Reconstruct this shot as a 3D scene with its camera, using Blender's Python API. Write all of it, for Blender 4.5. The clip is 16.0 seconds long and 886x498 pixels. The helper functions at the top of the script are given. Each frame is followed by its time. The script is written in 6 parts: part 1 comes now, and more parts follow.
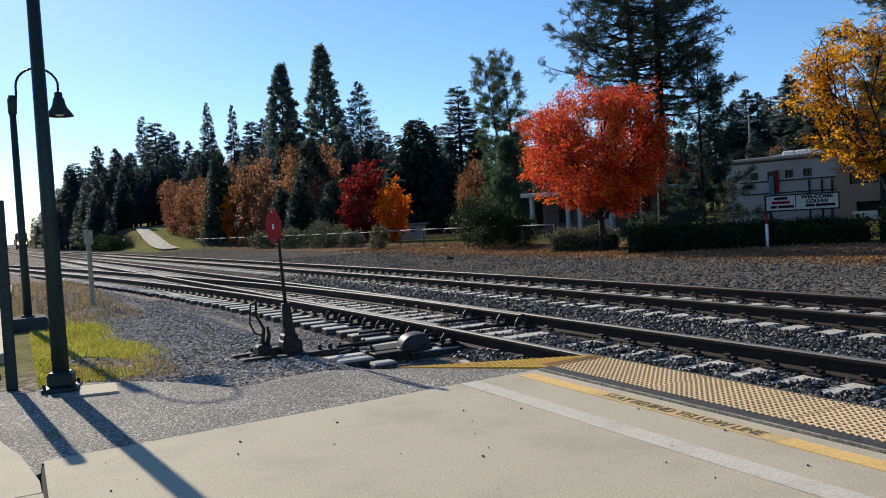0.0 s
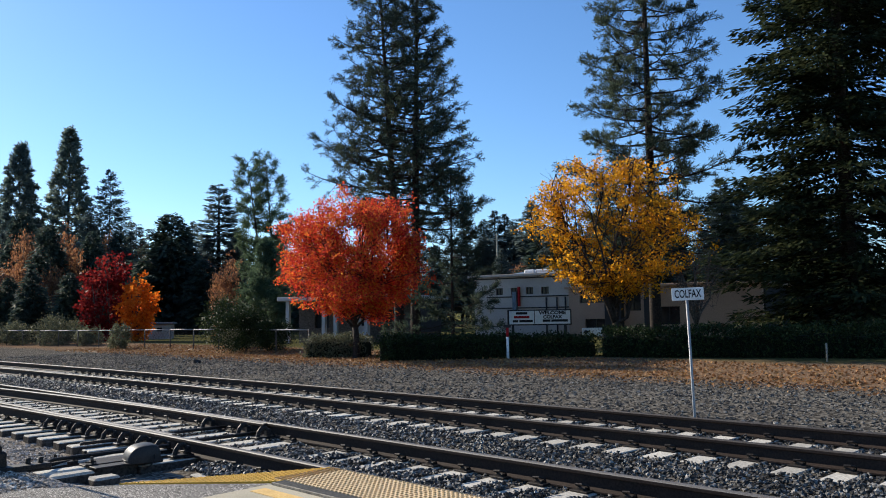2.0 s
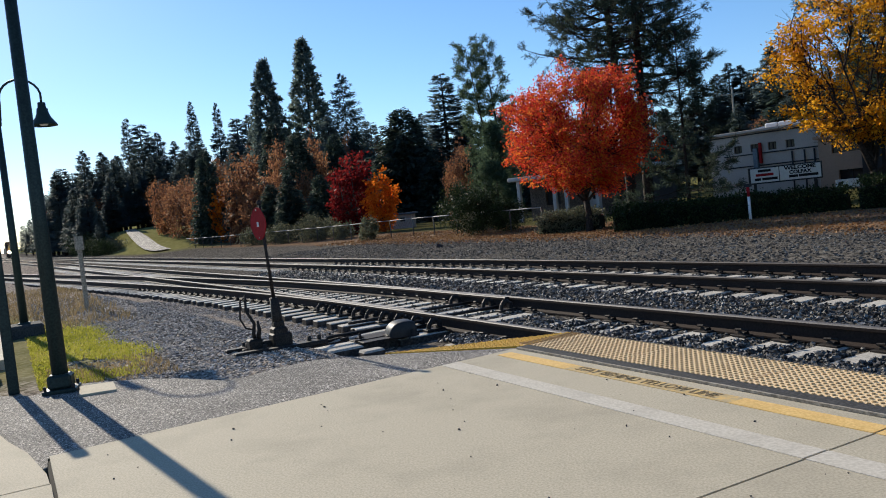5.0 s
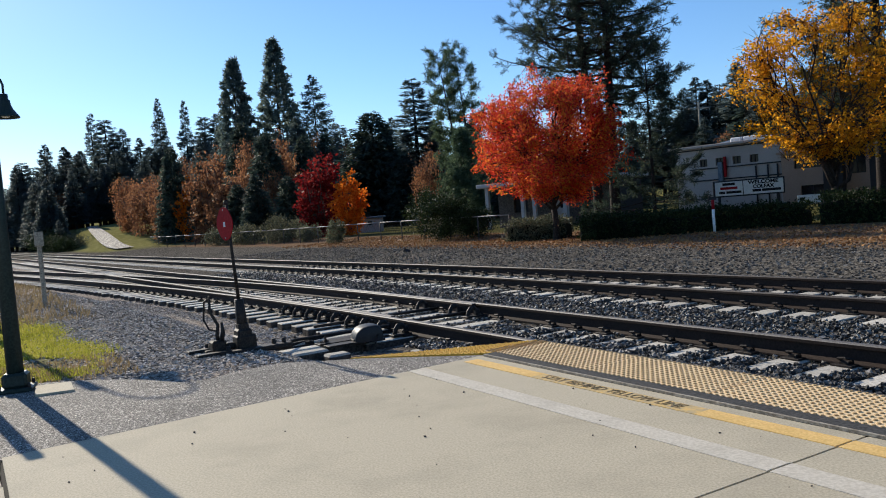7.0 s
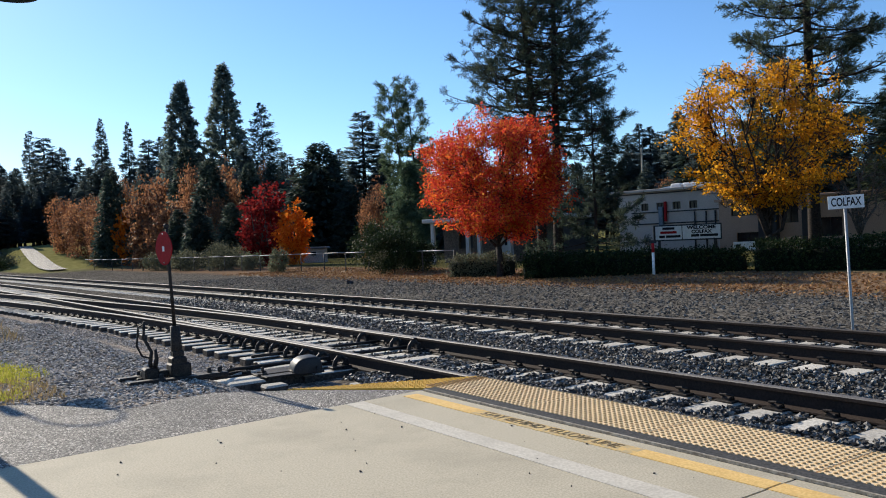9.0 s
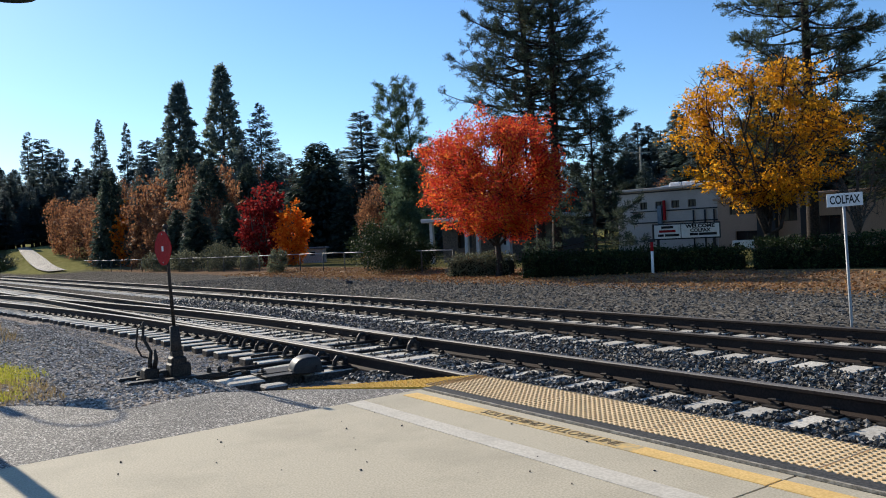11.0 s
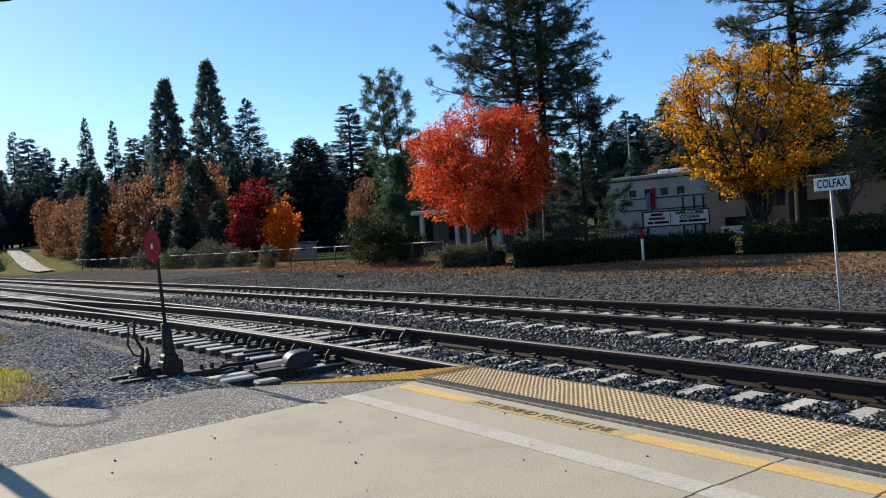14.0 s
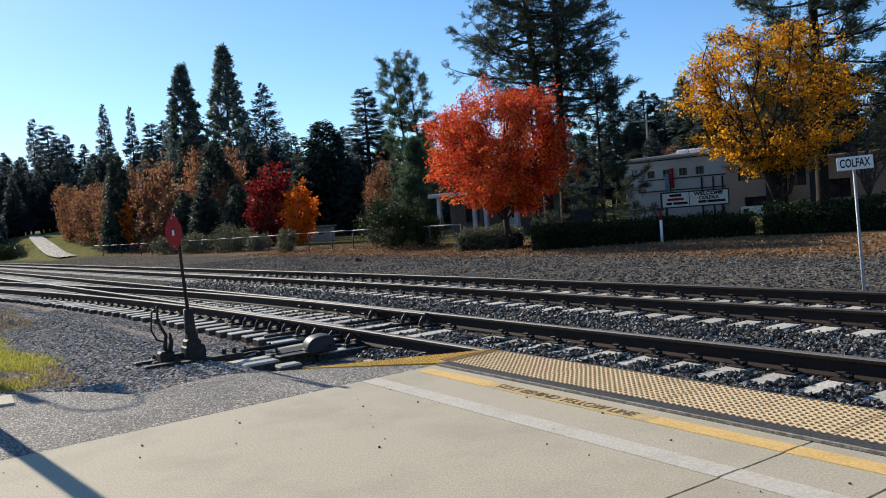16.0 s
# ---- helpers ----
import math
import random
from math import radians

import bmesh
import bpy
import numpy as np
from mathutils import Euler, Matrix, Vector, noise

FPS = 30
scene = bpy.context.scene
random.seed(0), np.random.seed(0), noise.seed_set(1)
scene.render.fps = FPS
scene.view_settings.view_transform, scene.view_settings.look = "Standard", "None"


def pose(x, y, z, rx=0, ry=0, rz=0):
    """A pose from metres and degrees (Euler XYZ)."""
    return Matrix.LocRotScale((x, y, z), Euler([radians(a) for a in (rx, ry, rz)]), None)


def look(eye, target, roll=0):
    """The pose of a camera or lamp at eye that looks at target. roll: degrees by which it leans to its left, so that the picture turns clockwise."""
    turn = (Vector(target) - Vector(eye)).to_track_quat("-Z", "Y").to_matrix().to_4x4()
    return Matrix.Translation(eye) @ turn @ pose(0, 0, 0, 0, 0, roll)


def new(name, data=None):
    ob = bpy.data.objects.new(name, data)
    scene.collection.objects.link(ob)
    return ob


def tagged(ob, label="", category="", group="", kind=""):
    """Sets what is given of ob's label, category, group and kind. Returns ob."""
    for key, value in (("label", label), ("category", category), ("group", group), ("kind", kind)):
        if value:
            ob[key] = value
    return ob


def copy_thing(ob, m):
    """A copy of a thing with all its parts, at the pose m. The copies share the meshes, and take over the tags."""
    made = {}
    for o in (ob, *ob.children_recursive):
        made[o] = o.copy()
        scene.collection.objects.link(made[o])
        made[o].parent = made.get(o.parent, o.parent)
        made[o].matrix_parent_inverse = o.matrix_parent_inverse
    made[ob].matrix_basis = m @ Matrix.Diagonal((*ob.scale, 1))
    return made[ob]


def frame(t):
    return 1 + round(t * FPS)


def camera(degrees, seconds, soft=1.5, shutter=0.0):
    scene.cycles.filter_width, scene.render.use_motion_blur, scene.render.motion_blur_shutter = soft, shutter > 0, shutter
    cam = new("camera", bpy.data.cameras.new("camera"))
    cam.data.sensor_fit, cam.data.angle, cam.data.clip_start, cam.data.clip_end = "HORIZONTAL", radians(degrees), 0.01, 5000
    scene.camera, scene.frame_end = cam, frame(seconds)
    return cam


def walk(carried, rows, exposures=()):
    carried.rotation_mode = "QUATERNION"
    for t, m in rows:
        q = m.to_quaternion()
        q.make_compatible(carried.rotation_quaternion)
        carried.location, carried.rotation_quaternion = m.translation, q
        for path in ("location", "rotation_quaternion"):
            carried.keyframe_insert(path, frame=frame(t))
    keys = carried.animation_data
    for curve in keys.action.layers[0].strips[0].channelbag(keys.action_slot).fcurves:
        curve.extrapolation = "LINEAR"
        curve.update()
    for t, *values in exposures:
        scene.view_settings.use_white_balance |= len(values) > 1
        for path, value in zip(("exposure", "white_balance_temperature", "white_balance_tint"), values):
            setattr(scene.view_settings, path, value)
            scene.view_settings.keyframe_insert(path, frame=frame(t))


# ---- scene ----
cam = camera(57.4, 16.0, soft=1.0)
PATH = [
    (0, (-0.111, 0.246, 1.195), (-0.116, 2.244, 1.122), -3.3),
    (0.5, (-0.089, 0.255, 1.194), (-0.056, 2.254, 1.119), -3.4),
    (1, (-0.07, 0.228, 1.211), (-0.046, 2.226, 1.128), -3.3),
    (1.2, (-0.032, 0.183, 1.232), (0.082, 2.179, 1.233), -1.6),
    (1.4, (0.007, 0.138, 1.253), (0.109, 2.131, 1.385), -3.1),
    (1.5, (0.026, 0.116, 1.263), (0.23, 2.091, 1.509), -1.9),
    (1.8, (0.012, 0.156, 1.244), (0.546, 2.075, 1.418), -2.5),
    (2, (0.002, 0.182, 1.231), (0.585, 2.088, 1.394), -0.9),
    (2.2, (-0.011, 0.157, 1.179), (0.435, 2.099, 1.357), -2.3),
    (2.5, (-0.03, 0.12, 1.1), (0.243, 2.096, 1.24), -2.2),
    (2.7, (-0.014, 0.052, 1.138), (0.159, 2.044, 1.135), -3.5),
    (2.8, (-0.006, 0.018, 1.157), (0.159, 2.011, 1.128), -4.2),
    (3, (0.01, -0.05, 1.195), (0.075, 1.944, 1.059), -4.8),
    (3.5, (0.048, -0.119, 1.221), (0.064, 1.879, 1.129), -6.0),
    (5.8, (-0.001, -0.009, 1.197), (-0.002, 1.986, 1.058), -6.4),
    (6, (0.014, -0.008, 1.203), (0.012, 1.985, 1.036), -6.9),
    (6.5, (-0.001, -0.001, 1.21), (0.075, 1.996, 1.13), -5.3),
    (7, (-0.005, -0.009, 1.205), (0.089, 1.987, 1.105), -4.6),
    (7.5, (0.007, -0.003, 1.199), (0.17, 1.988, 1.119), -4.3),
    (8, (0.011, -0.001, 1.204), (0.219, 1.988, 1.158), -3.3),
    (8.5, (0.001, 0.007, 1.2), (0.225, 1.994, 1.177), -2.8),
    (9, (-0.002, 0.0, 1.199), (0.234, 1.986, 1.175), -2.4),
    (11.5, (-0.006, 0.0, 1.191), (0.231, 1.985, 1.166), -2.7),
    (12, (-0.009, 0.0, 1.196), (0.226, 1.986, 1.163), -2.8),
    (12.3, (-0.017, 0.003, 1.203), (0.208, 1.989, 1.154), -3.3),
    (12.4, (-0.02, 0.004, 1.205), (0.119, 1.996, 1.084), -4.0),
    (12.5, (-0.023, 0.005, 1.207), (-0.011, 1.993, 0.985), -3.2),
    (12.6, (-0.014, 0.012, 1.207), (-0.038, 2.002, 1.007), -3.6),
    (12.8, (0.003, 0.008, 1.209), (-0.03, 2.001, 1.049), -4.0),
    (13, (0.02, 0.004, 1.211), (0.121, 1.999, 1.11), -3.9),
    (13.5, (-0.002, -0.012, 1.207), (0.144, 1.981, 1.121), -4.8),
    (14, (-0.001, -0.004, 1.189), (0.259, 1.979, 1.143), -3.8),
    (14.5, (-0.008, 0.002, 1.201), (0.281, 1.979, 1.132), -4.2),
    (15, (-0.013, -0.011, 1.203), (0.225, 1.974, 1.124), -4.8),
    (15.5, (-0.018, -0.003, 1.193), (0.2, 1.984, 1.113), -4.6),
    (16, (-0.024, -0.003, 1.206), (0.191, 1.983, 1.12), -4.3),
]
walk(cam, [(t, look(*r)) for t, *r in PATH], exposures=[(0, 0.32), (1, 0.32), (1.5, 0.46), (2, 0.58), (2.5, 0.78), (2.9, 0.32), (6.5, 0.34), (8, 0.44), (9, 0.52), (12.5, 0.5), (16, 0.44)])

# ---- light ----
SUN = Vector((-0.499, 0.741, 0.455)).normalized()
sun = new("sun", bpy.data.lights.new("sun", "SUN"))
sun.data.energy, sun.data.angle, sun.data.color = 4.7, radians(0.55), (1.0, 0.915, 0.77)
sun.matrix_world = look(SUN * 60, (0, 0, 0))
world = bpy.data.worlds.new("sky")
scene.world = world
world.use_nodes = True
wn = world.node_tree.nodes
sky = wn.new("ShaderNodeTexSky")
sky.sky_type, sky.sun_disc = "NISHITA", False
sky.sun_elevation, sky.sun_rotation = radians(27), radians(-34)
sky.altitude, sky.air_density, sky.dust_density, sky.ozone_density = 700, 1.05, 0.3, 6.2
wn["Background"].inputs["Strength"].default_value = 0.116
clear = wn.new("ShaderNodeHueSaturation")
clear.inputs["Saturation"].default_value, clear.inputs["Hue"].default_value = 1.05, 0.5
world.node_tree.links.new(sky.outputs[0], clear.inputs["Color"])
world.node_tree.links.new(clear.outputs[0], wn["Background"].inputs["Color"])

# ---- plan: n across the tracks, u along them ----
TH = radians(28)
CT, ST = math.cos(TH), math.sin(TH)
RAIL, TIE_TOP, BED = -0.17, -0.345, -0.375


def P(n, u, z=0.0):
    return Vector((n * CT - u * ST, n * ST + u * CT, z))


def NU(x, y):
    return x * CT + y * ST, -x * ST + y * CT


def smooth(a, b, v):
    t = min(1.0, max(0.0, (v - a) / (b - a)))
    return t * t * (3 - 2 * t)


def bend(u):
    """The main line's gentle bend to the left."""
    d = max(0.0, u - 12)
    return -0.038 * (d * d / (d + 9))


def branch(u):
    """The diverging line's curve to the left."""
    d = max(0.0, u - 8)
    return -0.004 * d * d if d < 16 else -1.024 - 0.128 * (d - 16) - 0.0006 * (d - 16) ** 2


def ground_z(x, y):
    n, u = NU(x, y)
    near = -0.06 - 0.30 * smooth(2.35 + min(0, branch(u)) * 0.8, 3.3 + min(0, branch(u)) * 0.8, n)
    z = near if n < 8 else BED + 0.045 * smooth(10.8, 12.6, n)
    if 7.5 < u < 60:
        z -= 0.085 * smooth(3.0, 3.6, n - branch(u)) * (1 - smooth(5.0, 5.5, n - branch(u))) * smooth(7.6, 8.4, u)
    if u < 5.0 and n < 4.5:
        z = -0.42
    z += 0.15 * smooth(18.5, 22, n)
    dist = math.hypot(x, y)
    z += 3.0 * smooth(76, 142, u) * smooth(12.4, 16.4, n) + 0.03 * max(0.0, n - 18) * smooth(70, 130, u)
    z += 13 * smooth(115, 330, dist) * smooth(12, 70, n) * smooth(0, 60, u - 1.1 * n)
    return z


# ---- materials ----
def nodes_of(name):
    m = bpy.data.materials.new(name)
    m.use_nodes = True
    return m, m.node_tree.nodes, m.node_tree.links


def ramp_of(nt, ln, source, stops):
    r = nt.new("ShaderNodeValToRGB")
    e = r.color_ramp.elements
    while len(e) < len(stops):
        e.new(0.5)
    for el, (p, c) in zip(e, stops):
        el.position, el.color = p, (*c, 1)
    ln.new(source, r.inputs[0])
    return r.outputs[0]


def noise_of(nt, ln, coord, scale, detail=4, rough=0.6):
    t = nt.new("ShaderNodeTexNoise")
    t.inputs["Scale"].default_value, t.inputs["Detail"].default_value, t.inputs["Roughness"].default_value = scale, detail, rough
    ln.new(coord, t.inputs["Vector"])
    return t.outputs["Fac"]


def mix_of(nt, ln, a, b, fac, kind="MIX"):
    x = nt.new("ShaderNodeMix")
    x.data_type, x.blend_type = "RGBA", kind
    for socket, value in ((x.inputs[6], a), (x.inputs[7], b), (x.inputs[0], fac)):
        if isinstance(value, tuple):
            socket.default_value = (*value, 1)
        elif isinstance(value, float):
            socket.default_value = value
        else:
            ln.new(value, socket)
    return x.outputs[2]


def bump_of(nt, ln, height, strength, distance, below=None):
    b = nt.new("ShaderNodeBump")
    b.inputs["Strength"].default_value, b.inputs["Distance"].default_value = strength, distance
    ln.new(height, b.inputs["Height"])
    if below is not None:
        ln.new(below, b.inputs["Normal"])
    return b.outputs[0]


def surface(name, low, high, rough=0.8, metal=0.0, grain=60.0, stain=1.5, bump=0.3, depth=0.004, per_piece=0.0, specular=0.2, stains=0.35):
    """A worn surface: grain and large stains between two colours."""
    m, nt, ln = nodes_of(name)
    bs = nt["Principled BSDF"]
    pos = nt.new("ShaderNodeNewGeometry").outputs["Position"]
    fine, wide = noise_of(nt, ln, pos, grain, 3), noise_of(nt, ln, pos, stain, 5, 0.65)
    c1 = ramp_of(nt, ln, fine, [(0.38, low), (0.62, high)])
    dark = tuple(v * 0.62 for v in low)
    c2 = mix_of(nt, ln, c1, dark, ramp_of(nt, ln, wide, [(0.48, (0, 0, 0)), (0.72, (stains,) * 3)]))
    if per_piece:
        rnd = nt.new("ShaderNodeObjectInfo").outputs["Random"]
        lo, hi = 1 - per_piece, 1 + per_piece * 0.5
        c2 = mix_of(nt, ln, c2, ramp_of(nt, ln, rnd, [(0, (lo,) * 3), (1, (hi,) * 3)]), 1.0, "MULTIPLY")
    ln.new(c2, bs.inputs["Base Color"])
    bs.inputs["Roughness"].default_value, bs.inputs["Metallic"].default_value = rough, metal
    bs.inputs["Specular IOR Level"].default_value = specular
    if bump:
        ln.new(bump_of(nt, ln, fine, bump, depth), bs.inputs["Normal"])
    return m


def plain(name, colour, rough=0.6, metal=0.0):
    return surface(name, tuple(v * 0.85 for v in colour), tuple(min(1, v * 1.1) for v in colour), rough, metal, 90.0, 4.0, 0.1, 0.002)


def leaf_material(name, stops, through_light=0.45, rough=0.55):
    """Thin leaves: each takes its own colour, and light passes through them."""
    m, nt, ln = nodes_of(name)
    geo = nt.new("ShaderNodeNewGeometry")
    info = nt.new("ShaderNodeObjectInfo").outputs["Random"]
    patch = noise_of(nt, ln, geo.outputs["Position"], 0.9, 3)
    both = nt.new("ShaderNodeMath")
    both.operation = "MULTIPLY_ADD"
    ln.new(geo.outputs["Random Per Island"], both.inputs[0])
    both.inputs[1].default_value = 0.62
    sub = nt.new("ShaderNodeMath")
    sub.operation = "MULTIPLY_ADD"
    ln.new(patch, sub.inputs[0])
    sub.inputs[1].default_value, sub.inputs[2].default_value = 0.9, -0.28
    ln.new(sub.outputs[0], both.inputs[2])
    col = ramp_of(nt, ln, both.outputs[0], stops)
    col = mix_of(nt, ln, col, ramp_of(nt, ln, info, [(0, (0.78, 0.8, 0.82)), (1, (1.12, 1.08, 1.0))]), 1.0, "MULTIPLY")
    bs = nt["Principled BSDF"]
    ln.new(col, bs.inputs["Base Color"])
    bs.inputs["Roughness"].default_value, bs.inputs["Specular IOR Level"].default_value = rough, 0.06
    tr = nt.new("ShaderNodeBsdfTranslucent")
    ln.new(col, tr.inputs["Color"])
    ms = nt.new("ShaderNodeMixShader")
    ms.inputs[0].default_value = through_light
    ln.new(bs.outputs[0], ms.inputs[1])
    ln.new(tr.outputs[0], ms.inputs[2])
    ln.new(ms.outputs[0], nt["Material Output"].inputs["Surface"])
    return m


def stone_material(name, stops, rough=0.6):
    """Loose stones: each its own grey."""
    m, nt, ln = nodes_of(name)
    geo = nt.new("ShaderNodeNewGeometry")
    bs = nt["Principled BSDF"]
    fine = noise_of(nt, ln, geo.outputs["Position"], 140, 2)
    col = ramp_of(nt, ln, geo.outputs["Random Per Island"], stops)
    ln.new(mix_of(nt, ln, col, ramp_of(nt, ln, fine, [(0.3, (0.6,) * 3), (0.7, (1.15,) * 3)]), 1.0, "MULTIPLY"), bs.inputs["Base Color"])
    bs.inputs["Roughness"].default_value, bs.inputs["Specular IOR Level"].default_value = rough, 0.22
    ln.new(bump_of(nt, ln, fine, 0.4, 0.004), bs.inputs["Normal"])
    return m


def ground_material():
    """Grey crushed stone, dry leaves along the hedge, grass and soil beyond the fence."""
    m, nt, ln = nodes_of("ground_gravel")
    bs = nt["Principled BSDF"]
    pos = nt.new("ShaderNodeNewGeometry").outputs["Position"]
    vor = nt.new("ShaderNodeTexVoronoi")
    vor.inputs["Scale"].default_value = 21
    ln.new(pos, vor.inputs["Vector"])
    stones = ramp_of(nt, ln, vor.outputs["Color"], [(0.2, (0.036, 0.033, 0.029)), (0.5, (0.098, 0.09, 0.079)), (0.85, (0.23, 0.208, 0.178))])
    wide = noise_of(nt, ln, pos, 0.35, 5)
    stones = mix_of(nt, ln, stones, ramp_of(nt, ln, wide, [(0.3, (0.8, 0.79, 0.78)), (0.7, (1.12, 1.1, 1.06))]), 1.0, "MULTIPLY")
    grass = ramp_of(nt, ln, noise_of(nt, ln, pos, 9, 6), [(0.3, (0.04, 0.046, 0.016)), (0.6, (0.1, 0.09, 0.038)), (0.8, (0.16, 0.13, 0.06))])
    turn = nt.new("ShaderNodeVectorRotate")
    turn.rotation_type, turn.inputs["Angle"].default_value = "Z_AXIS", -TH
    ln.new(pos, turn.inputs["Vector"])
    split = nt.new("ShaderNodeSeparateXYZ")
    ln.new(turn.outputs[0], split.inputs[0])
    jitter = nt.new("ShaderNodeMath")
    jitter.operation = "MULTIPLY_ADD"
    ln.new(noise_of(nt, ln, pos, 0.8, 5), jitter.inputs[0])
    jitter.inputs[1].default_value = 3.2
    ln.new(split.outputs["X"], jitter.inputs[2])
    scaled = nt.new("ShaderNodeMath")
    scaled.operation = "MULTIPLY"
    scaled.inputs[1].default_value = 1 / 40
    ln.new(jitter.outputs[0], scaled.inputs[0])
    pale = ramp_of(nt, ln, vor.outputs["Color"], [(0.2, (0.115, 0.096, 0.078)), (0.5, (0.275, 0.232, 0.19)), (0.85, (0.5, 0.43, 0.355))])
    stones = mix_of(nt, ln, pale, stones, ramp_of(nt, ln, scaled.outputs[0], [(0.13, (0, 0, 0)), (0.16, (1, 1, 1))]))
    litter = ramp_of(nt, ln, noise_of(nt, ln, pos, 13, 5), [(0.35, (0.1, 0.058, 0.034)), (0.55, (0.24, 0.15, 0.09)), (0.75, (0.38, 0.25, 0.15))])
    c = mix_of(nt, ln, stones, litter, ramp_of(nt, ln, scaled.outputs[0], [(0.435, (0, 0, 0)), (0.475, (0.85, 0.85, 0.85))]))
    c = mix_of(nt, ln, c, grass, ramp_of(nt, ln, scaled.outputs[0], [(0.575, (0, 0, 0)), (0.62, (1, 1, 1))]))
    far = nt.new("ShaderNodeMath")
    far.operation = "MULTIPLY"
    far.inputs[1].default_value = 1 / 200
    ln.new(split.outputs["Y"], far.inputs[0])
    bank = mix_of(nt, ln, (0.0, 0.0, 0.0), ramp_of(nt, ln, scaled.outputs[0], [(0.3, (0, 0, 0)), (0.34, (1, 1, 1))]), ramp_of(nt, ln, far.outputs[0], [(0.38, (0, 0, 0)), (0.43, (1, 1, 1))]))
    meadow = ramp_of(nt, ln, noise_of(nt, ln, pos, 1.5, 6), [(0.3, (0.13, 0.13, 0.045)), (0.6, (0.23, 0.21, 0.085)), (0.8, (0.33, 0.27, 0.13))])
    c = mix_of(nt, ln, c, meadow, bank)
    plot = mix_of(nt, ln, (0.0, 0.0, 0.0), ramp_of(nt, ln, scaled.outputs[0], [(0.056, (0.8, 0.8, 0.8)), (0.07, (0, 0, 0))]), ramp_of(nt, ln, far.outputs[0], [(0.04, (0, 0, 0)), (0.046, (1, 1, 1)), (0.085, (1, 1, 1)), (0.1, (0, 0, 0))]))
    c = mix_of(nt, ln, c, meadow, plot)
    ln.new(c, bs.inputs["Base Color"])
    bs.inputs["Roughness"].default_value = 0.9
    bs.inputs["Specular IOR Level"].default_value = 0.0
    ln.new(bump_of(nt, ln, vor.outputs["Distance"], 0.55, 0.02), bs.inputs["Normal"])
    return m


M_ground = ground_material()
M_concrete = surface("concrete", (0.405, 0.352, 0.255), (0.55, 0.48, 0.35), 0.85, 0, 90, 1.3, 0.15, 0.002, 0.05, 0.2, 0.42)
M_joint = plain("dark_joint", (0.035, 0.033, 0.03), 0.95)
def asphalt_material():
    """Old asphalt: light chips in dark binder, with broad worn patches."""
    m, nt, ln = nodes_of("asphalt")
    bs = nt["Principled BSDF"]
    pos = nt.new("ShaderNodeNewGeometry").outputs["Position"]
    vor = nt.new("ShaderNodeTexVoronoi")
    vor.inputs["Scale"].default_value = 125
    ln.new(pos, vor.inputs["Vector"])
    chips = ramp_of(nt, ln, vor.outputs["Color"], [(0.2, (0.052, 0.047, 0.041)), (0.5, (0.16, 0.147, 0.131)), (0.74, (0.29, 0.268, 0.241)), (0.92, (0.78, 0.73, 0.65))])
    wide = noise_of(nt, ln, pos, 1.1, 6)
    ln.new(mix_of(nt, ln, chips, ramp_of(nt, ln, wide, [(0.32, (0.74, 0.74, 0.74)), (0.68, (1.25, 1.23, 1.2))]), 1.0, "MULTIPLY"), bs.inputs["Base Color"])
    bs.inputs["Roughness"].default_value, bs.inputs["Specular IOR Level"].default_value = 0.85, 0.15
    ln.new(bump_of(nt, ln, vor.outputs["Distance"], 0.45, 0.003), bs.inputs["Normal"])
    return m


M_asphalt = asphalt_material()
M_white = surface("faded_white_paint", (0.5, 0.447, 0.36), (0.62, 0.565, 0.47), 0.9, 0, 60, 3, 0.1, 0.002)
M_yellow = surface("yellow_line_paint", (0.66, 0.41, 0.13), (0.8, 0.54, 0.21), 0.75, 0, 70, 5, 0.1, 0.002)
M_worn = surface("worn_yellow_paint", (0.44, 0.345, 0.2), (0.66, 0.44, 0.16), 0.8, 0, 25, 6, 0.1, 0.002)
M_letters = surface("dark_lettering", (0.16, 0.115, 0.06), (0.32, 0.225, 0.115), 0.8, 0, 80, 8, 0.1, 0.002)
M_tactile = surface("yellow_tactile", (0.76, 0.54, 0.29), (0.86, 0.65, 0.39), 0.75, 0, 100, 2.5, 0.15, 0.002, 0.06)
M_tactile_old = surface("amber_tactile", (0.55, 0.31, 0.04), (0.72, 0.43, 0.07), 0.65, 0, 100, 2.5, 0.15, 0.002)
# Domes darker than the panel: dirt plus their own shade put into the colour.
M_dome = surface("dirty_shaded_domes", (0.36, 0.24, 0.11), (0.53, 0.36, 0.18), 0.8, 0, 100, 2.5)
M_border = surface("dark_edge_strip", (0.035, 0.035, 0.035), (0.075, 0.073, 0.07), 0.95, 0, 60, 3)
M_rail = surface("rusty_rail", (0.022, 0.014, 0.011), (0.045, 0.03, 0.023), 0.8, 0.0, 50, 2.5, 0.3, 0.003)
M_railtop = surface("polished_rail_head", (0.12, 0.108, 0.1), (0.2, 0.184, 0.17), 0.62, 0.25, 90, 3, 0.05, 0.001)
M_raildull = surface("dull_rail_head", (0.05, 0.042, 0.038), (0.1, 0.088, 0.08), 0.6, 0.3, 90, 3, 0.1, 0.001)
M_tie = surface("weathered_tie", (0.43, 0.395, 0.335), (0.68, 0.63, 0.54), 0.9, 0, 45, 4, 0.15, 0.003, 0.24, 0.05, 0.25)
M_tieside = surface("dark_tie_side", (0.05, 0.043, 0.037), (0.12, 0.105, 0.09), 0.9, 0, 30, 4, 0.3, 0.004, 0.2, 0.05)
M_iron = surface("dark_iron", (0.02, 0.017, 0.016), (0.055, 0.045, 0.038), 0.6, 0.4, 70, 5, 0.3, 0.003)
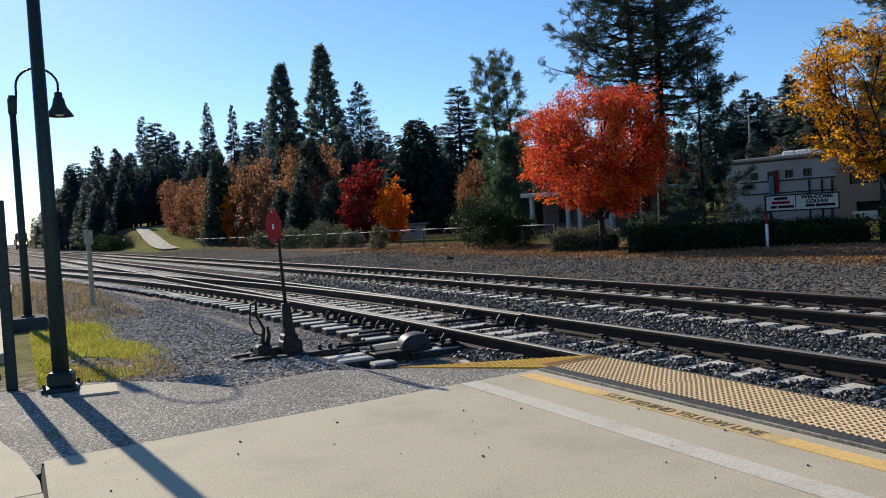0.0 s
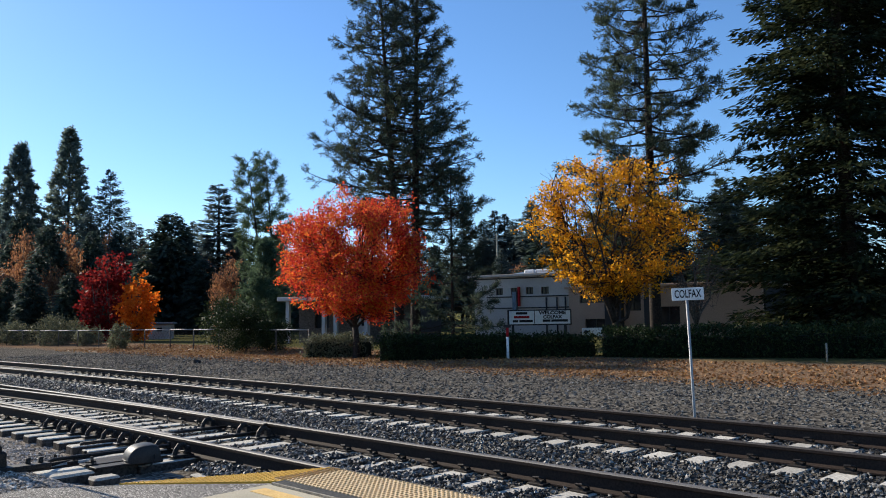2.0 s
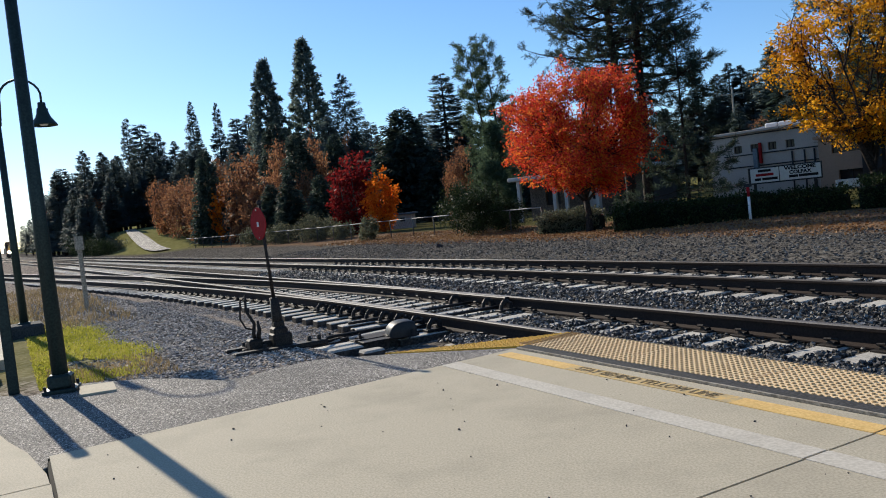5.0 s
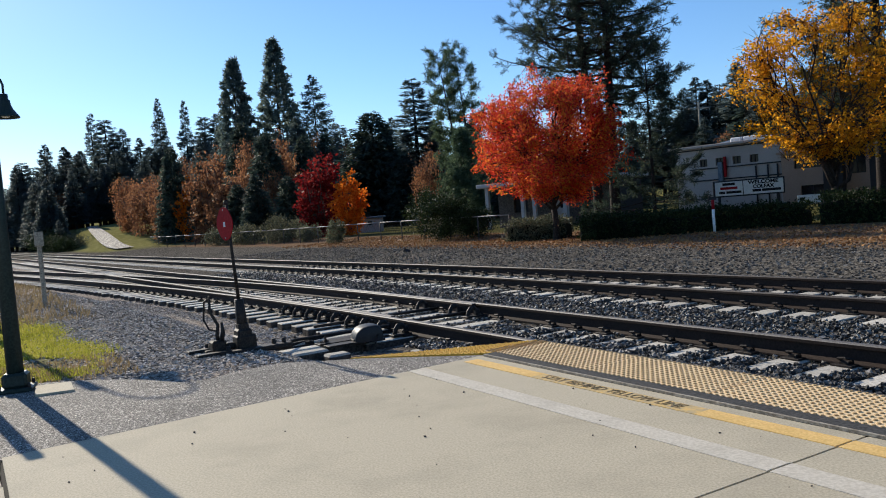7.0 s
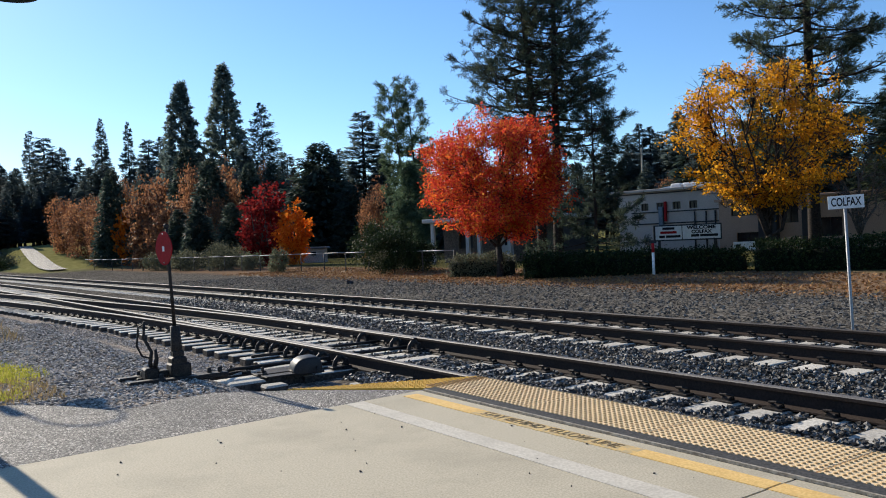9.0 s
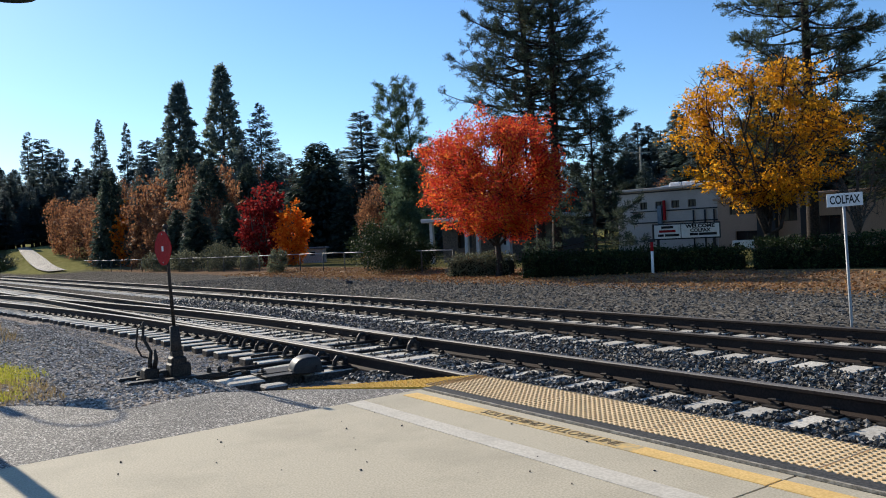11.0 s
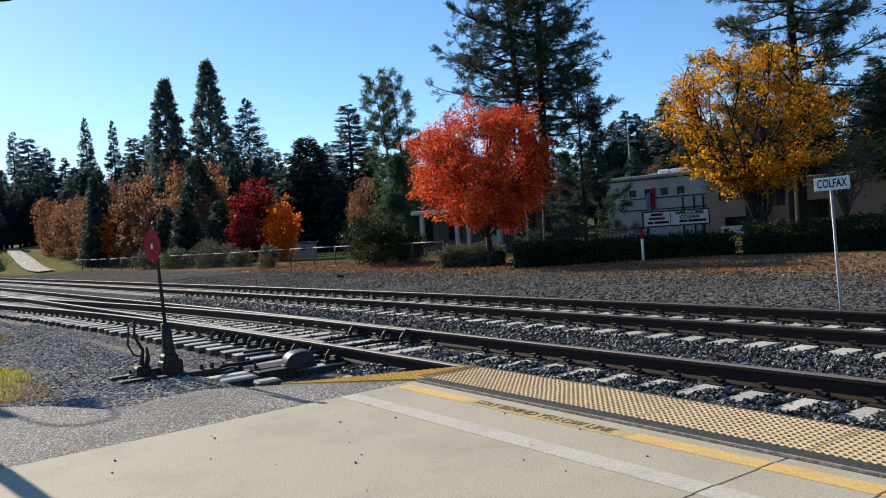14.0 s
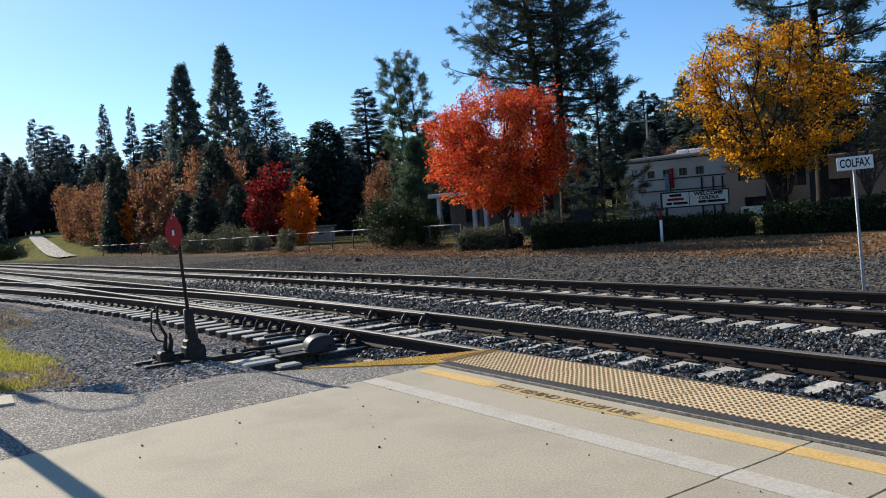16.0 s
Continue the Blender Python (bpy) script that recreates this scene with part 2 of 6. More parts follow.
M_stones = stone_material("ballast_stone", [(0, (0.018, 0.017, 0.016)), (0.45, (0.056, 0.052, 0.047)), (0.75, (0.15, 0.14, 0.126)), (1, (0.38, 0.355, 0.32))], 0.55)
M_gravel = stone_material("grey_gravel", [(0, (0.07, 0.06, 0.05)), (0.4, (0.26, 0.225, 0.19)), (0.8, (0.5, 0.44, 0.375)), (1, (0.78, 0.7, 0.61))], 0.85)
M_shoulder = stone_material("shoulder_stone", [(0, (0.022, 0.02, 0.018)), (0.45, (0.07, 0.065, 0.058)), (0.85, (0.15, 0.138, 0.12)), (1, (0.34, 0.31, 0.27))], 0.75)
# Distance haze is put into these two needle colours: paler and bluer.
M_farneedle = leaf_material("hazed_far_needles", [(0.1, (0.07, 0.1, 0.1)), (0.5, (0.14, 0.19, 0.18)), (0.9, (0.23, 0.28, 0.24))], 0.62)
M_ridge = leaf_material("hazed_ridge_needles", [(0.1, (0.08, 0.115, 0.125)), (0.5, (0.15, 0.2, 0.205)), (0.9, (0.23, 0.28, 0.26))], 0.6)
M_redwood = leaf_material("redwood_sprays", [(0.1, (0.016, 0.026, 0.016)), (0.5, (0.038, 0.054, 0.028)), (0.85, (0.075, 0.084, 0.04)), (1, (0.14, 0.11, 0.055))], 0.34)
M_red = surface("red_paint", (0.27, 0.012, 0.016), (0.38, 0.02, 0.024), 0.6, 0, 60, 6, 0.1, 0.002, 0, 0.06)
M_sign = surface("white_sign", (0.66, 0.66, 0.66), (0.8, 0.8, 0.79), 0.5, 0, 60, 6, 0.05, 0.001)
M_black = plain("black_lettering", (0.012, 0.012, 0.015), 0.5)
M_steel = surface("galvanised_steel", (0.24, 0.24, 0.245), (0.36, 0.36, 0.36), 0.55, 0.4, 60, 6, 0.1, 0.001)
M_pole = surface("dark_green_lamp_paint", (0.016, 0.028, 0.026), (0.03, 0.048, 0.044), 0.4, 0.1, 60, 4, 0.05, 0.001)
M_wood = surface("grey_wood_post", (0.2, 0.17, 0.13), (0.42, 0.37, 0.29), 0.85, 0, 40, 3, 0.5, 0.005)
M_bark = surface("brown_bark", (0.018, 0.014, 0.012), (0.05, 0.038, 0.031), 0.9, 0, 14, 2, 0.8, 0.03)
M_barkgrey = surface("grey_bark", (0.05, 0.042, 0.036), (0.15, 0.125, 0.105), 0.9, 0, 20, 2, 0.6, 0.02)
M_beige = surface("beige_stucco", (0.42, 0.36, 0.32), (0.52, 0.45, 0.4), 0.9, 0, 30, 0.5, 0.2, 0.006)
M_tan = surface("tan_stucco", (0.34, 0.225, 0.165), (0.44, 0.295, 0.215), 0.9, 0, 30, 0.5, 0.2, 0.006)
M_trim = plain("dark_trim", (0.03, 0.03, 0.033), 0.6)
M_roofblue = surface("blue_grey_roof", (0.10, 0.13, 0.16), (0.16, 0.2, 0.24), 0.5, 0.3, 12, 1, 0.2, 0.01)
M_whitewall = plain("white_house_paint", (0.45, 0.45, 0.44), 0.7)
M_glass = surface("dark_window_glass", (0.01, 0.012, 0.016), (0.02, 0.024, 0.03), 0.08, 0, 5, 1, 0)
M_dry = leaf_material("dry_litter", [(0.1, (0.12, 0.06, 0.03)), (0.45, (0.3, 0.14, 0.06)), (0.75, (0.42, 0.24, 0.1)), (1, (0.5, 0.33, 0.16))], 0.15)
M_grass = leaf_material("sunlit_grass", [(0.1, (0.2, 0.21, 0.03)), (0.5, (0.4, 0.4, 0.06)), (0.9, (0.5, 0.42, 0.14))], 0.5)
M_weed = leaf_material("dry_weeds", [(0.1, (0.16, 0.12, 0.06)), (0.5, (0.3, 0.22, 0.12)), (0.9, (0.4, 0.3, 0.17))], 0.4)
M_redleaf = leaf_material("red_orange_leaves", [(0.05, (0.3, 0.024, 0.026)), (0.3, (0.62, 0.056, 0.04)), (0.48, (0.7, 0.09, 0.038)), (0.64, (0.72, 0.17, 0.036)), (0.82, (0.64, 0.26, 0.04)), (1, (0.52, 0.33, 0.07))], 0.55)
M_yellowleaf = leaf_material("golden_leaves", [(0.05, (0.5, 0.18, 0.014)), (0.35, (0.86, 0.37, 0.02)), (0.7, (0.95, 0.48, 0.03)), (1, (0.95, 0.6, 0.08))], 0.68)
M_orangeleaf = leaf_material("orange_leaves", [(0.05, (0.55, 0.1, 0.012)), (0.5, (0.78, 0.2, 0.02)), (1, (0.82, 0.33, 0.045))], 0.6)
M_crimson = leaf_material("crimson_leaves", [(0.05, (0.1, 0.008, 0.01)), (0.5, (0.27, 0.02, 0.02)), (1, (0.42, 0.055, 0.04))], 0.45)
M_brownleaf = leaf_material("brown_autumn_leaves", [(0.05, (0.1, 0.048, 0.034)), (0.4, (0.23, 0.11, 0.064)), (0.7, (0.37, 0.175, 0.085)), (1, (0.46, 0.28, 0.13))], 0.54)
M_needle = leaf_material("dark_green_needles", [(0.1, (0.022, 0.036, 0.024)), (0.5, (0.052, 0.078, 0.046)), (0.9, (0.1, 0.125, 0.06))], 0.4)
M_cedar = leaf_material("cedar_needles", [(0.1, (0.028, 0.046, 0.042)), (0.5, (0.06, 0.09, 0.076)), (0.9, (0.11, 0.14, 0.105))], 0.45)
M_pine = leaf_material("pine_needles", [(0.1, (0.03, 0.046, 0.037)), (0.5, (0.065, 0.09, 0.068)), (0.85, (0.115, 0.138, 0.088)), (1, (0.2, 0.15, 0.08))], 0.42)
M_lightpine = leaf_material("light_green_needles", [(0.1, (0.045, 0.075, 0.05)), (0.5, (0.095, 0.145, 0.085)), (0.9, (0.17, 0.22, 0.12))], 0.48)
M_hedge = leaf_material("hedge_leaves", [(0.1, (0.01, 0.018, 0.008)), (0.5, (0.025, 0.042, 0.016)), (0.9, (0.065, 0.085, 0.03))], 0.2, 0.5)
M_shrub = leaf_material("grey_green_shrub", [(0.1, (0.06, 0.068, 0.045)), (0.5, (0.125, 0.13, 0.085)), (0.9, (0.2, 0.2, 0.13))], 0.36)


# ---- building helpers ----
def mesh_of(name, verts, faces, mats, index=None, smooth_faces=False):
    me = bpy.data.meshes.new(name)
    me.from_pydata([tuple(v) for v in verts] if not isinstance(verts, np.ndarray) else verts.tolist(), [], faces if not isinstance(faces, np.ndarray) else faces.tolist())
    for m in (mats if isinstance(mats, (list, tuple)) else [mats]):
        me.materials.append(m)
    if index is not None:
        me.polygons.foreach_set("material_index", np.asarray(index, dtype=np.int32))
    if smooth_faces:
        me.polygons.foreach_set("use_smooth", np.ones(len(me.polygons), dtype=bool))
    me.update()
    return me


def put(name, me, parent=None, label="", at=None):
    ob = new(name, me)
    if parent is not None:
        ob.parent = parent
    if at is not None:
        ob.matrix_basis = at
    return tagged(ob, label)


def thing(name, at, label, category, group="", kind=""):
    ob = new(name)
    ob.matrix_basis = at
    return tagged(ob, label, category, group, kind)


def bm_mesh(name, bm, mats, smooth_faces=False):
    me = bpy.data.meshes.new(name)
    bm.to_mesh(me)
    bm.free()
    for m in (mats if isinstance(mats, (list, tuple)) else [mats]):
        me.materials.append(m)
    if smooth_faces:
        me.polygons.foreach_set("use_smooth", np.ones(len(me.polygons), dtype=bool))
    return me


def block(sx, sy, sz, at=(0, 0, 0), bevel=0.006, turn=None, bm=None):
    """A bevelled block; at is the middle of its underside."""
    fresh = bmesh.new()
    bmesh.ops.create_cube(fresh, size=1, matrix=Matrix.Translation((0, 0, sz / 2)) @ Matrix.Diagonal((sx, sy, sz, 1)))
    if bevel:
        bmesh.ops.bevel(fresh, geom=fresh.edges[:], offset=bevel, segments=1, affect="EDGES")
    m = Matrix.Translation(at) @ (turn if turn is not None else Matrix())
    bmesh.ops.transform(fresh, matrix=m, verts=fresh.verts[:])
    if bm is None:
        return fresh
    tmp = bpy.data.meshes.new("tmp")
    fresh.to_mesh(tmp)
    fresh.free()
    bm.from_mesh(tmp)
    bpy.data.meshes.remove(tmp)
    return bm


def tube(points, radii, sides=8, caps=True):
    """Vertices and faces of a tube along points."""
    pts = [Vector(p) for p in points]
    if not isinstance(radii, (list, tuple)):
        radii = [radii] * len(pts)
    verts, faces = [], []
    side = None
    for i, p in enumerate(pts):
        d = (pts[min(i + 1, len(pts) - 1)] - pts[max(i - 1, 0)]).normalized()
        if side is None:
            side = d.cross(Vector((0, 0, 1)))
            if side.length < 0.05:
                side = d.cross(Vector((1, 0, 0)))
        side = (side - d * side.dot(d)).normalized()
        other = d.cross(side)
        for k in range(sides):
            a = 2 * math.pi * k / sides
            verts.append(p + (side * math.cos(a) + other * math.sin(a)) * radii[i])
    for i in range(len(pts) - 1):
        for k in range(sides):
            a, b = i * sides + k, i * sides + (k + 1) % sides
            faces.append((a, b, b + sides, a + sides))
    if caps:
        faces.append(tuple(range(sides))[::-1])
        faces.append(tuple(range((len(pts) - 1) * sides, len(pts) * sides)))
    return verts, faces


def tube_mesh(name, points, radii, mat, sides=8):
    v, f = tube(points, radii, sides)
    return mesh_of(name, v, f, mat, None, sides > 5)


def lathe(profile, sides=24):
    verts, faces = [], []
    for r, z in profile:
        for k in range(sides):
            a = 2 * math.pi * k / sides
            verts.append((r * math.cos(a), r * math.sin(a), z))
    for i in range(len(profile) - 1):
        for k in range(sides):
            a, b = i * sides + k, i * sides + (k + 1) % sides
            faces.append((a, b, b + sides, a + sides))
    return verts, faces


def join(*pieces):
    verts, faces = [], []
    for v, f in pieces:
        k = len(verts)
        verts.extend(v)
        faces.extend(tuple(i + k for i in face) for face in f)
    return verts, faces


def slab(name, outline, top, bottom, mat, parent=None, label=""):
    """An upright-sided plate over an outline of plan points (n, u)."""
    k = len(outline)
    verts = [P(n, u, top) for n, u in outline] + [P(n, u, bottom) for n, u in outline]
    faces = [tuple(range(k)), tuple(range(2 * k - 1, k - 1, -1))]
    faces += [(i, i + k, (i + 1) % k + k, (i + 1) % k) for i in range(k)]
    bm = bmesh.new()
    vs = [bm.verts.new(v) for v in verts]
    for f in faces:
        bm.faces.new([vs[i] for i in f])
    bmesh.ops.recalc_face_normals(bm, faces=bm.faces[:])
    return put(name, bm_mesh(name, bm, mat), parent, label)


def lettering(name, words, size, mat, at, parent, thick=0.002, squeeze=1.0, bold=0.0):
    cu = bpy.data.curves.new(name, "FONT")
    cu.body, cu.size, cu.extrude, cu.align_x, cu.align_y, cu.offset = words, size, thick, "CENTER", "CENTER", bold
    tmp = new(name, cu)
    bpy.context.view_layer.update()
    me = bpy.data.meshes.new_from_object(tmp.evaluated_get(bpy.context.evaluated_depsgraph_get()))
    bpy.data.objects.remove(tmp)
    me.materials.clear()
    me.materials.append(mat)
    return put(name, me, parent, "", at @ Matrix.Diagonal((squeeze, 1, 1, 1)))


RNG = np.random.default_rng(7)


def kites(centres, along, across, length, width):
    """Leaf blades: four corners each, from the stalk along a direction."""
    n = len(centres)
    a = along / np.maximum(1e-6, np.linalg.norm(along, axis=1, keepdims=True))
    c = np.cross(a, across)
    c /= np.maximum(1e-6, np.linalg.norm(c, axis=1, keepdims=True))
    L, W = np.broadcast_to(length, (n,))[:, None], np.broadcast_to(width, (n,))[:, None]
    v = np.stack([centres, centres + a * L * 0.45 + c * W * 0.5, centres + a * L, centres + a * L * 0.45 - c * W * 0.5], axis=1)
    return v.reshape(-1, 3), np.arange(4 * n).reshape(n, 4)


def unit(n, rng):
    v = rng.normal(size=(n, 3))
    return v / np.linalg.norm(v, axis=1, keepdims=True)


def stones(name, centres, sizes, mat, label, category, rng, flat=0.8):
    """Angular stones, each a squashed and jittered octahedron."""
    n = len(centres)
    base = np.array([(1, 0, 0), (-1, 0, 0), (0, 1, 0), (0, -1, 0), (0, 0, 1), (0, 0, -1)], float)
    tri = np.array([(0, 2, 4), (2, 1, 4), (1, 3, 4), (3, 0, 4), (2, 0, 5), (1, 2, 5), (3, 1, 5), (0, 3, 5)])
    q, _ = np.linalg.qr(rng.normal(size=(n, 3, 3)))
    shape = rng.uniform(0.55, 1.15, size=(n, 6, 1)) * base[None]
    v = np.einsum("nij,nkj->nki", q, shape) * sizes[:, None, None]
    v[..., 2] *= flat
    v = (v + centres[:, None]).reshape(-1, 3)
    f = (tri[None] + 6 * np.arange(n)[:, None, None]).reshape(-1, 3)
    return tagged(put(name, mesh_of(name, v, f, mat)), label, category, "", "stuff")


# ---- ground ----
def build_ground():
    """One sheet out to the horizon, fine near the line and coarse far off."""
    ns = sorted({*np.round(np.arange(-6, 26, 0.5), 3), *np.round(np.arange(-60, -6, 6), 3), *np.round(np.arange(26, 120, 6), 3), -2500, -900, -300, -120, 160, 240, 400, 900, 2500, 2.7, 3.2, 3.6})
    us = sorted({*np.round(np.arange(-8, 60, 1), 3), *np.round(np.arange(60, 200, 6), 3), *np.round(np.arange(200, 420, 20), 3), 5.05, 4.95, -2500, -900, -300, -100, -40, -20, 500, 900, 2500})
    verts = []
    for u in us:
        for n in ns:
            p = P(n, u)
            verts.append((p.x, p.y, ground_z(p.x, p.y) + (0.012 * noise.noise((p.x * 0.9, p.y * 0.9, 0)) if abs(n) < 30 else 0)))
    k = len(ns)
    faces = [(j * k + i, j * k + i + 1, (j + 1) * k + i + 1, (j + 1) * k + i) for j in range(len(us) - 1) for i in range(k - 1)]
    return tagged(put("ground", mesh_of("ground", verts, faces, M_ground, None, True)), "grey crushed stone ground beside the tracks, leaf-strewn along the hedge", "ground", "", "structure")


build_ground()

# ---- platform ----
platform = thing("platform", Matrix(), "beige concrete station platform with recessed joints and painted lines", "platform", "", "structure")


def edge_u(n):
    return 5.23 + 0.067 * (n - 0.5)


JOINTS = [5.3, 2.2, 1.66, -1.4, -4.5, -7.6]
G = 0.007
slab("slab_bed", [(0.06, -7.7), (3.5, -7.7), (3.5, edge_u(3.5) - 0.02), (0.06, edge_u(0.06) - 0.02)], -0.022, -0.4, M_joint, platform, "dark recessed joint bed")
for hi, lo in zip(JOINTS[:-1], JOINTS[1:]):
    if hi > 5:
        outline = [(0.08, lo + G), (3.49, lo + G), (3.49, edge_u(3.49)), (0.08, edge_u(0.08))]
    else:
        outline = [(0.08, lo + G), (3.49, lo + G), (3.49, hi - G), (0.08, hi - G)]
    slab("slab", outline, 0.0, -0.2, M_concrete, platform)
slab("end_joint", [(0.08, edge_u(0.08) + 0.002), (3.5, edge_u(3.5) + 0.002), (3.5, edge_u(3.5) + 0.03), (0.08, edge_u(0.08) + 0.022)], -0.007, -0.1, M_joint, platform, "dirt-filled joint at the platform end")
# painted lines, cut at the joints
for name, n0, n1, mat in (("white_stripe", 2.79, 2.938, M_white), ("yellow_line", 3.262, 3.388, M_yellow)):
    for hi, lo in zip(JOINTS[:-1], JOINTS[1:]):
        top = edge_u((n0 + n1) / 2) - (0.02 if name == "white_stripe" else 0.1) if hi > 5 else hi - G
        cuts = [(top, lo + G)]
        if name == "yellow_line" and hi > 5:
            cuts = [(top, 4.46), (3.02, lo + G)]
            slab("worn_line", [(n0, 3.02), (n1, 3.02), (n1, 4.46), (n0, 4.46)], 0.0035, 0.0, M_worn, platform, "worn yellow paint under lettering")
        for a, b in cuts:
            slab(name, [(n0, b), (n1, b), (n1, a), (n0, a)], 0.004, 0.0, mat, platform)
lettering("warning_words", "STAY BEHIND YELLOW LINE", 0.118, M_letters, Matrix.Translation(P(3.328, 3.775, 0.0055)) @ Matrix.Rotation(TH - math.pi / 2, 4, "Z"), platform, 0.0008, 0.83)
slab("edge_strip", [(3.515, -7.6), (3.622, -7.6), (3.622, 5.42), (3.515, 5.42)], 0.012, -0.2, M_border, platform, "dark metal edge strip")
slab("edge_lip", [(3.495, -7.6), (3.512, -7.6), (3.512, 5.40), (3.495, 5.40)], 0.015, 0.0, M_wood, platform, "worn pale lip of the edge strip")


def tactile_mesh(length, width, rows, cols):
    """A panel with rows of low domes, lying from the origin along x (across) and y (along)."""
    bm = block(width, length, 0.03, (width / 2, length / 2, -0.03), 0.003)
    me = bm_mesh("tactile_panel", bm, M_tactile)
    v = [tuple(p.co) for p in me.vertices]
    f = [tuple(p.vertices) for p in me.polygons]
    base = len(f)
    for i in range(cols):
        for j in range(rows):
            x, y, k = (i + 0.5) * width / cols, (j + 0.5) * length / rows, len(v)
            for r, z in ((0.0135, 0.0), (0.0085, 0.007)):
                for s in range(6):
                    v.append((x + r * math.cos(s * 1.0472), y + r * math.sin(s * 1.0472), z))
            f += [(k + s, k + (s + 1) % 6, k + 6 + (s + 1) % 6, k + 6 + s) for s in range(6)] + [tuple(range(k + 6, k + 12))]
    return mesh_of("tactile_panel", v, f, [M_tactile, M_dome], [0] * base + [1] * (len(f) - base))


strip = thing("tactile_strip", Matrix.Translation(P(3.626, 0, 0.004)) @ Matrix.Rotation(TH, 4, "Z"), "pale yellow tactile warning strip along the platform edge", "tactile paving")
panel = tactile_mesh(1.07, 0.57, 24, 13)
for k in range(-7, 2):
    put("tactile_panel", panel, strip, "", Matrix.Translation((0.0, 3.27 + 1.08 * k + 0.005, 0.0)))
put("tactile_panel", panel, strip, "", Matrix.Translation((0.0, 3.27 + 1.08 * 2 + 0.005 - 0.0, 0)) @ Matrix.Diagonal((1, 0.13, 1, 1)))
slab("platform_edge", [(3.6, -7.6), (4.178, -7.6), (4.198, 5.52), (3.6, 5.38)], -0.028, -0.42, M_border, platform, "dark edge face below the strip")
slab("edge_trim", [(4.2, -7.6), (4.222, -7.6), (4.222, 5.56), (4.2, 5.54)], 0.002, -0.12, M_border, platform, "grey metal edge trim")

ramp = thing("tactile_ramp", Matrix.Translation(P(3.59, 5.40, 0.0)) @ Matrix.Rotation(TH, 4, "Z"), "amber tactile ramp panel at the platform end", "tactile paving")


def ramp_mesh():
    a, b, c = Vector((0.03, 0.03, 0.004)), Vector((0.62, 0.19, 0.004)), Vector((-0.74, 1.16, -0.045))
    down = Vector((0, 0, -0.05))
    v, f = [a, b, c, a + down, b + down, c + down], [(0, 1, 2), (5, 4, 3), (0, 3, 4, 1), (1, 4, 5, 2), (2, 5, 3, 0)]
    for i in range(26):
        for j in range(26 - i):
            s, t = (i + 0.5) / 26.5, (j + 0.5) / 26.5
            p = a + (b - a) * s + (c - a) * t
            k = len(v)
            for r, z in ((0.009, 0.0), (0.006, 0.006)):
                for q in range(5):
                    v.append(p + Vector((r * math.cos(q * 1.2566), r * math.sin(q * 1.2566), z)))
            f += [(k + q, k + (q + 1) % 5, k + 5 + (q + 1) % 5, k + 5 + q) for q in range(5)] + [tuple(range(k + 5, k + 10))]
    return mesh_of("ramp_panel", v, f, M_tactile_old)


put("ramp_panel", ramp_mesh(), ramp)

# ---- asphalt apron and side walk ----
apron = [(-0.05, 4.9), (0.06, 5.0), (0.07, edge_u(0.07)), (3.55, edge_u(3.55)), (3.58, 5.46), (2.80, 6.30), (2.5, 6.50), (2.25, 6.72), (1.9, 6.68), (1.6, 6.55), (1.4, 6.62), (1.2, 7.02), (1.0, 7.3), (0.8, 7.5), (0.4, 7.8), (0.05, 7.6), (-0.1, 7.75), (-0.3, 8.1), (-1.2, 8.6), (-5, 9.5), (-5, 6.9), (-0.4, 6.9), (-0.21, 6.36), (-0.12, 5.8)]
tagged(slab("asphalt_apron", apron, -0.012, -0.12, M_asphalt), "coarse weathered grey asphalt between platform and gravel", "asphalt", "", "structure")
walkway = thing("side_walk", Matrix(), "pale concrete side walk with open joints", "side walk", "", "structure")
slab("slab", [(-3, 4.59), (0.055, 4.59), (0.05, 4.8), (-0.03, 5.42), (-0.13, 5.85), (-0.22, 6.36), (-0.42, 6.88), (-3, 6.88)], 0.0, -0.15, M_concrete, walkway)
slab("slab", [(-3, 1.5), (0.06, 1.5), (0.06, 4.575), (-3, 4.575)], 0.0, -0.15, M_concrete, walkway)
slab("slab", [(-3, -6), (0.06, -6), (0.06, 1.485), (-3, 1.485)], 0.0, -0.15, M_concrete, walkway)
slab("far_slab", [(-1.9, 10.4), (-0.28, 10.4), (-0.28, 26), (-1.9, 26)], 0.0, -0.15, M_concrete, walkway)
slab("walk_curb", [(-0.28, 10.0), (-0.12, 10.0), (-0.12, 26), (-0.28, 26)], 0.05, -0.15, M_concrete, walkway)
tagged(slab("ground_cover_plate", [(0.42, 7.52), (0.68, 7.44), (0.66, 7.03), (0.38, 7.08)], 0.006, -0.05, M_concrete), "small pale concrete pad beside the lamp post", "concrete pad", "", "structure")


def mound():
    bm = bmesh.new()
    bmesh.ops.create_uvsphere(bm, u_segments=20, v_segments=10, radius=1)
    for v in bm.verts:
        k = 1 + 0.18 * noise.noise(v.co * 2.3)
        v.co = Vector((v.co.x * 0.55 * k, v.co.y * 1.1 * k, max(-0.05, v.co.z * 0.3 * k)))
    return tagged(put("asphalt_mound", bm_mesh("asphalt_mound", bm, M_asphalt, True), None, "", Matrix.Translation(P(-0.75, 9.1, -0.02)) @ Matrix.Rotation(TH, 4, "Z")), "low mound of broken grey asphalt by the walk", "asphalt mound")


mound()

# ---- tracks ----
RAIL_PROFILE = [(-0.07, 0.0), (0.07, 0.0), (0.07, 0.014), (0.012, 0.034), (0.010, 0.125), (0.036, 0.138), (0.037, 0.165), (0.028, 0.175), (-0.028, 0.175), (-0.037, 0.165), (-0.036, 0.138), (-0.010, 0.125), (-0.012, 0.034), (-0.07, 0.014)]


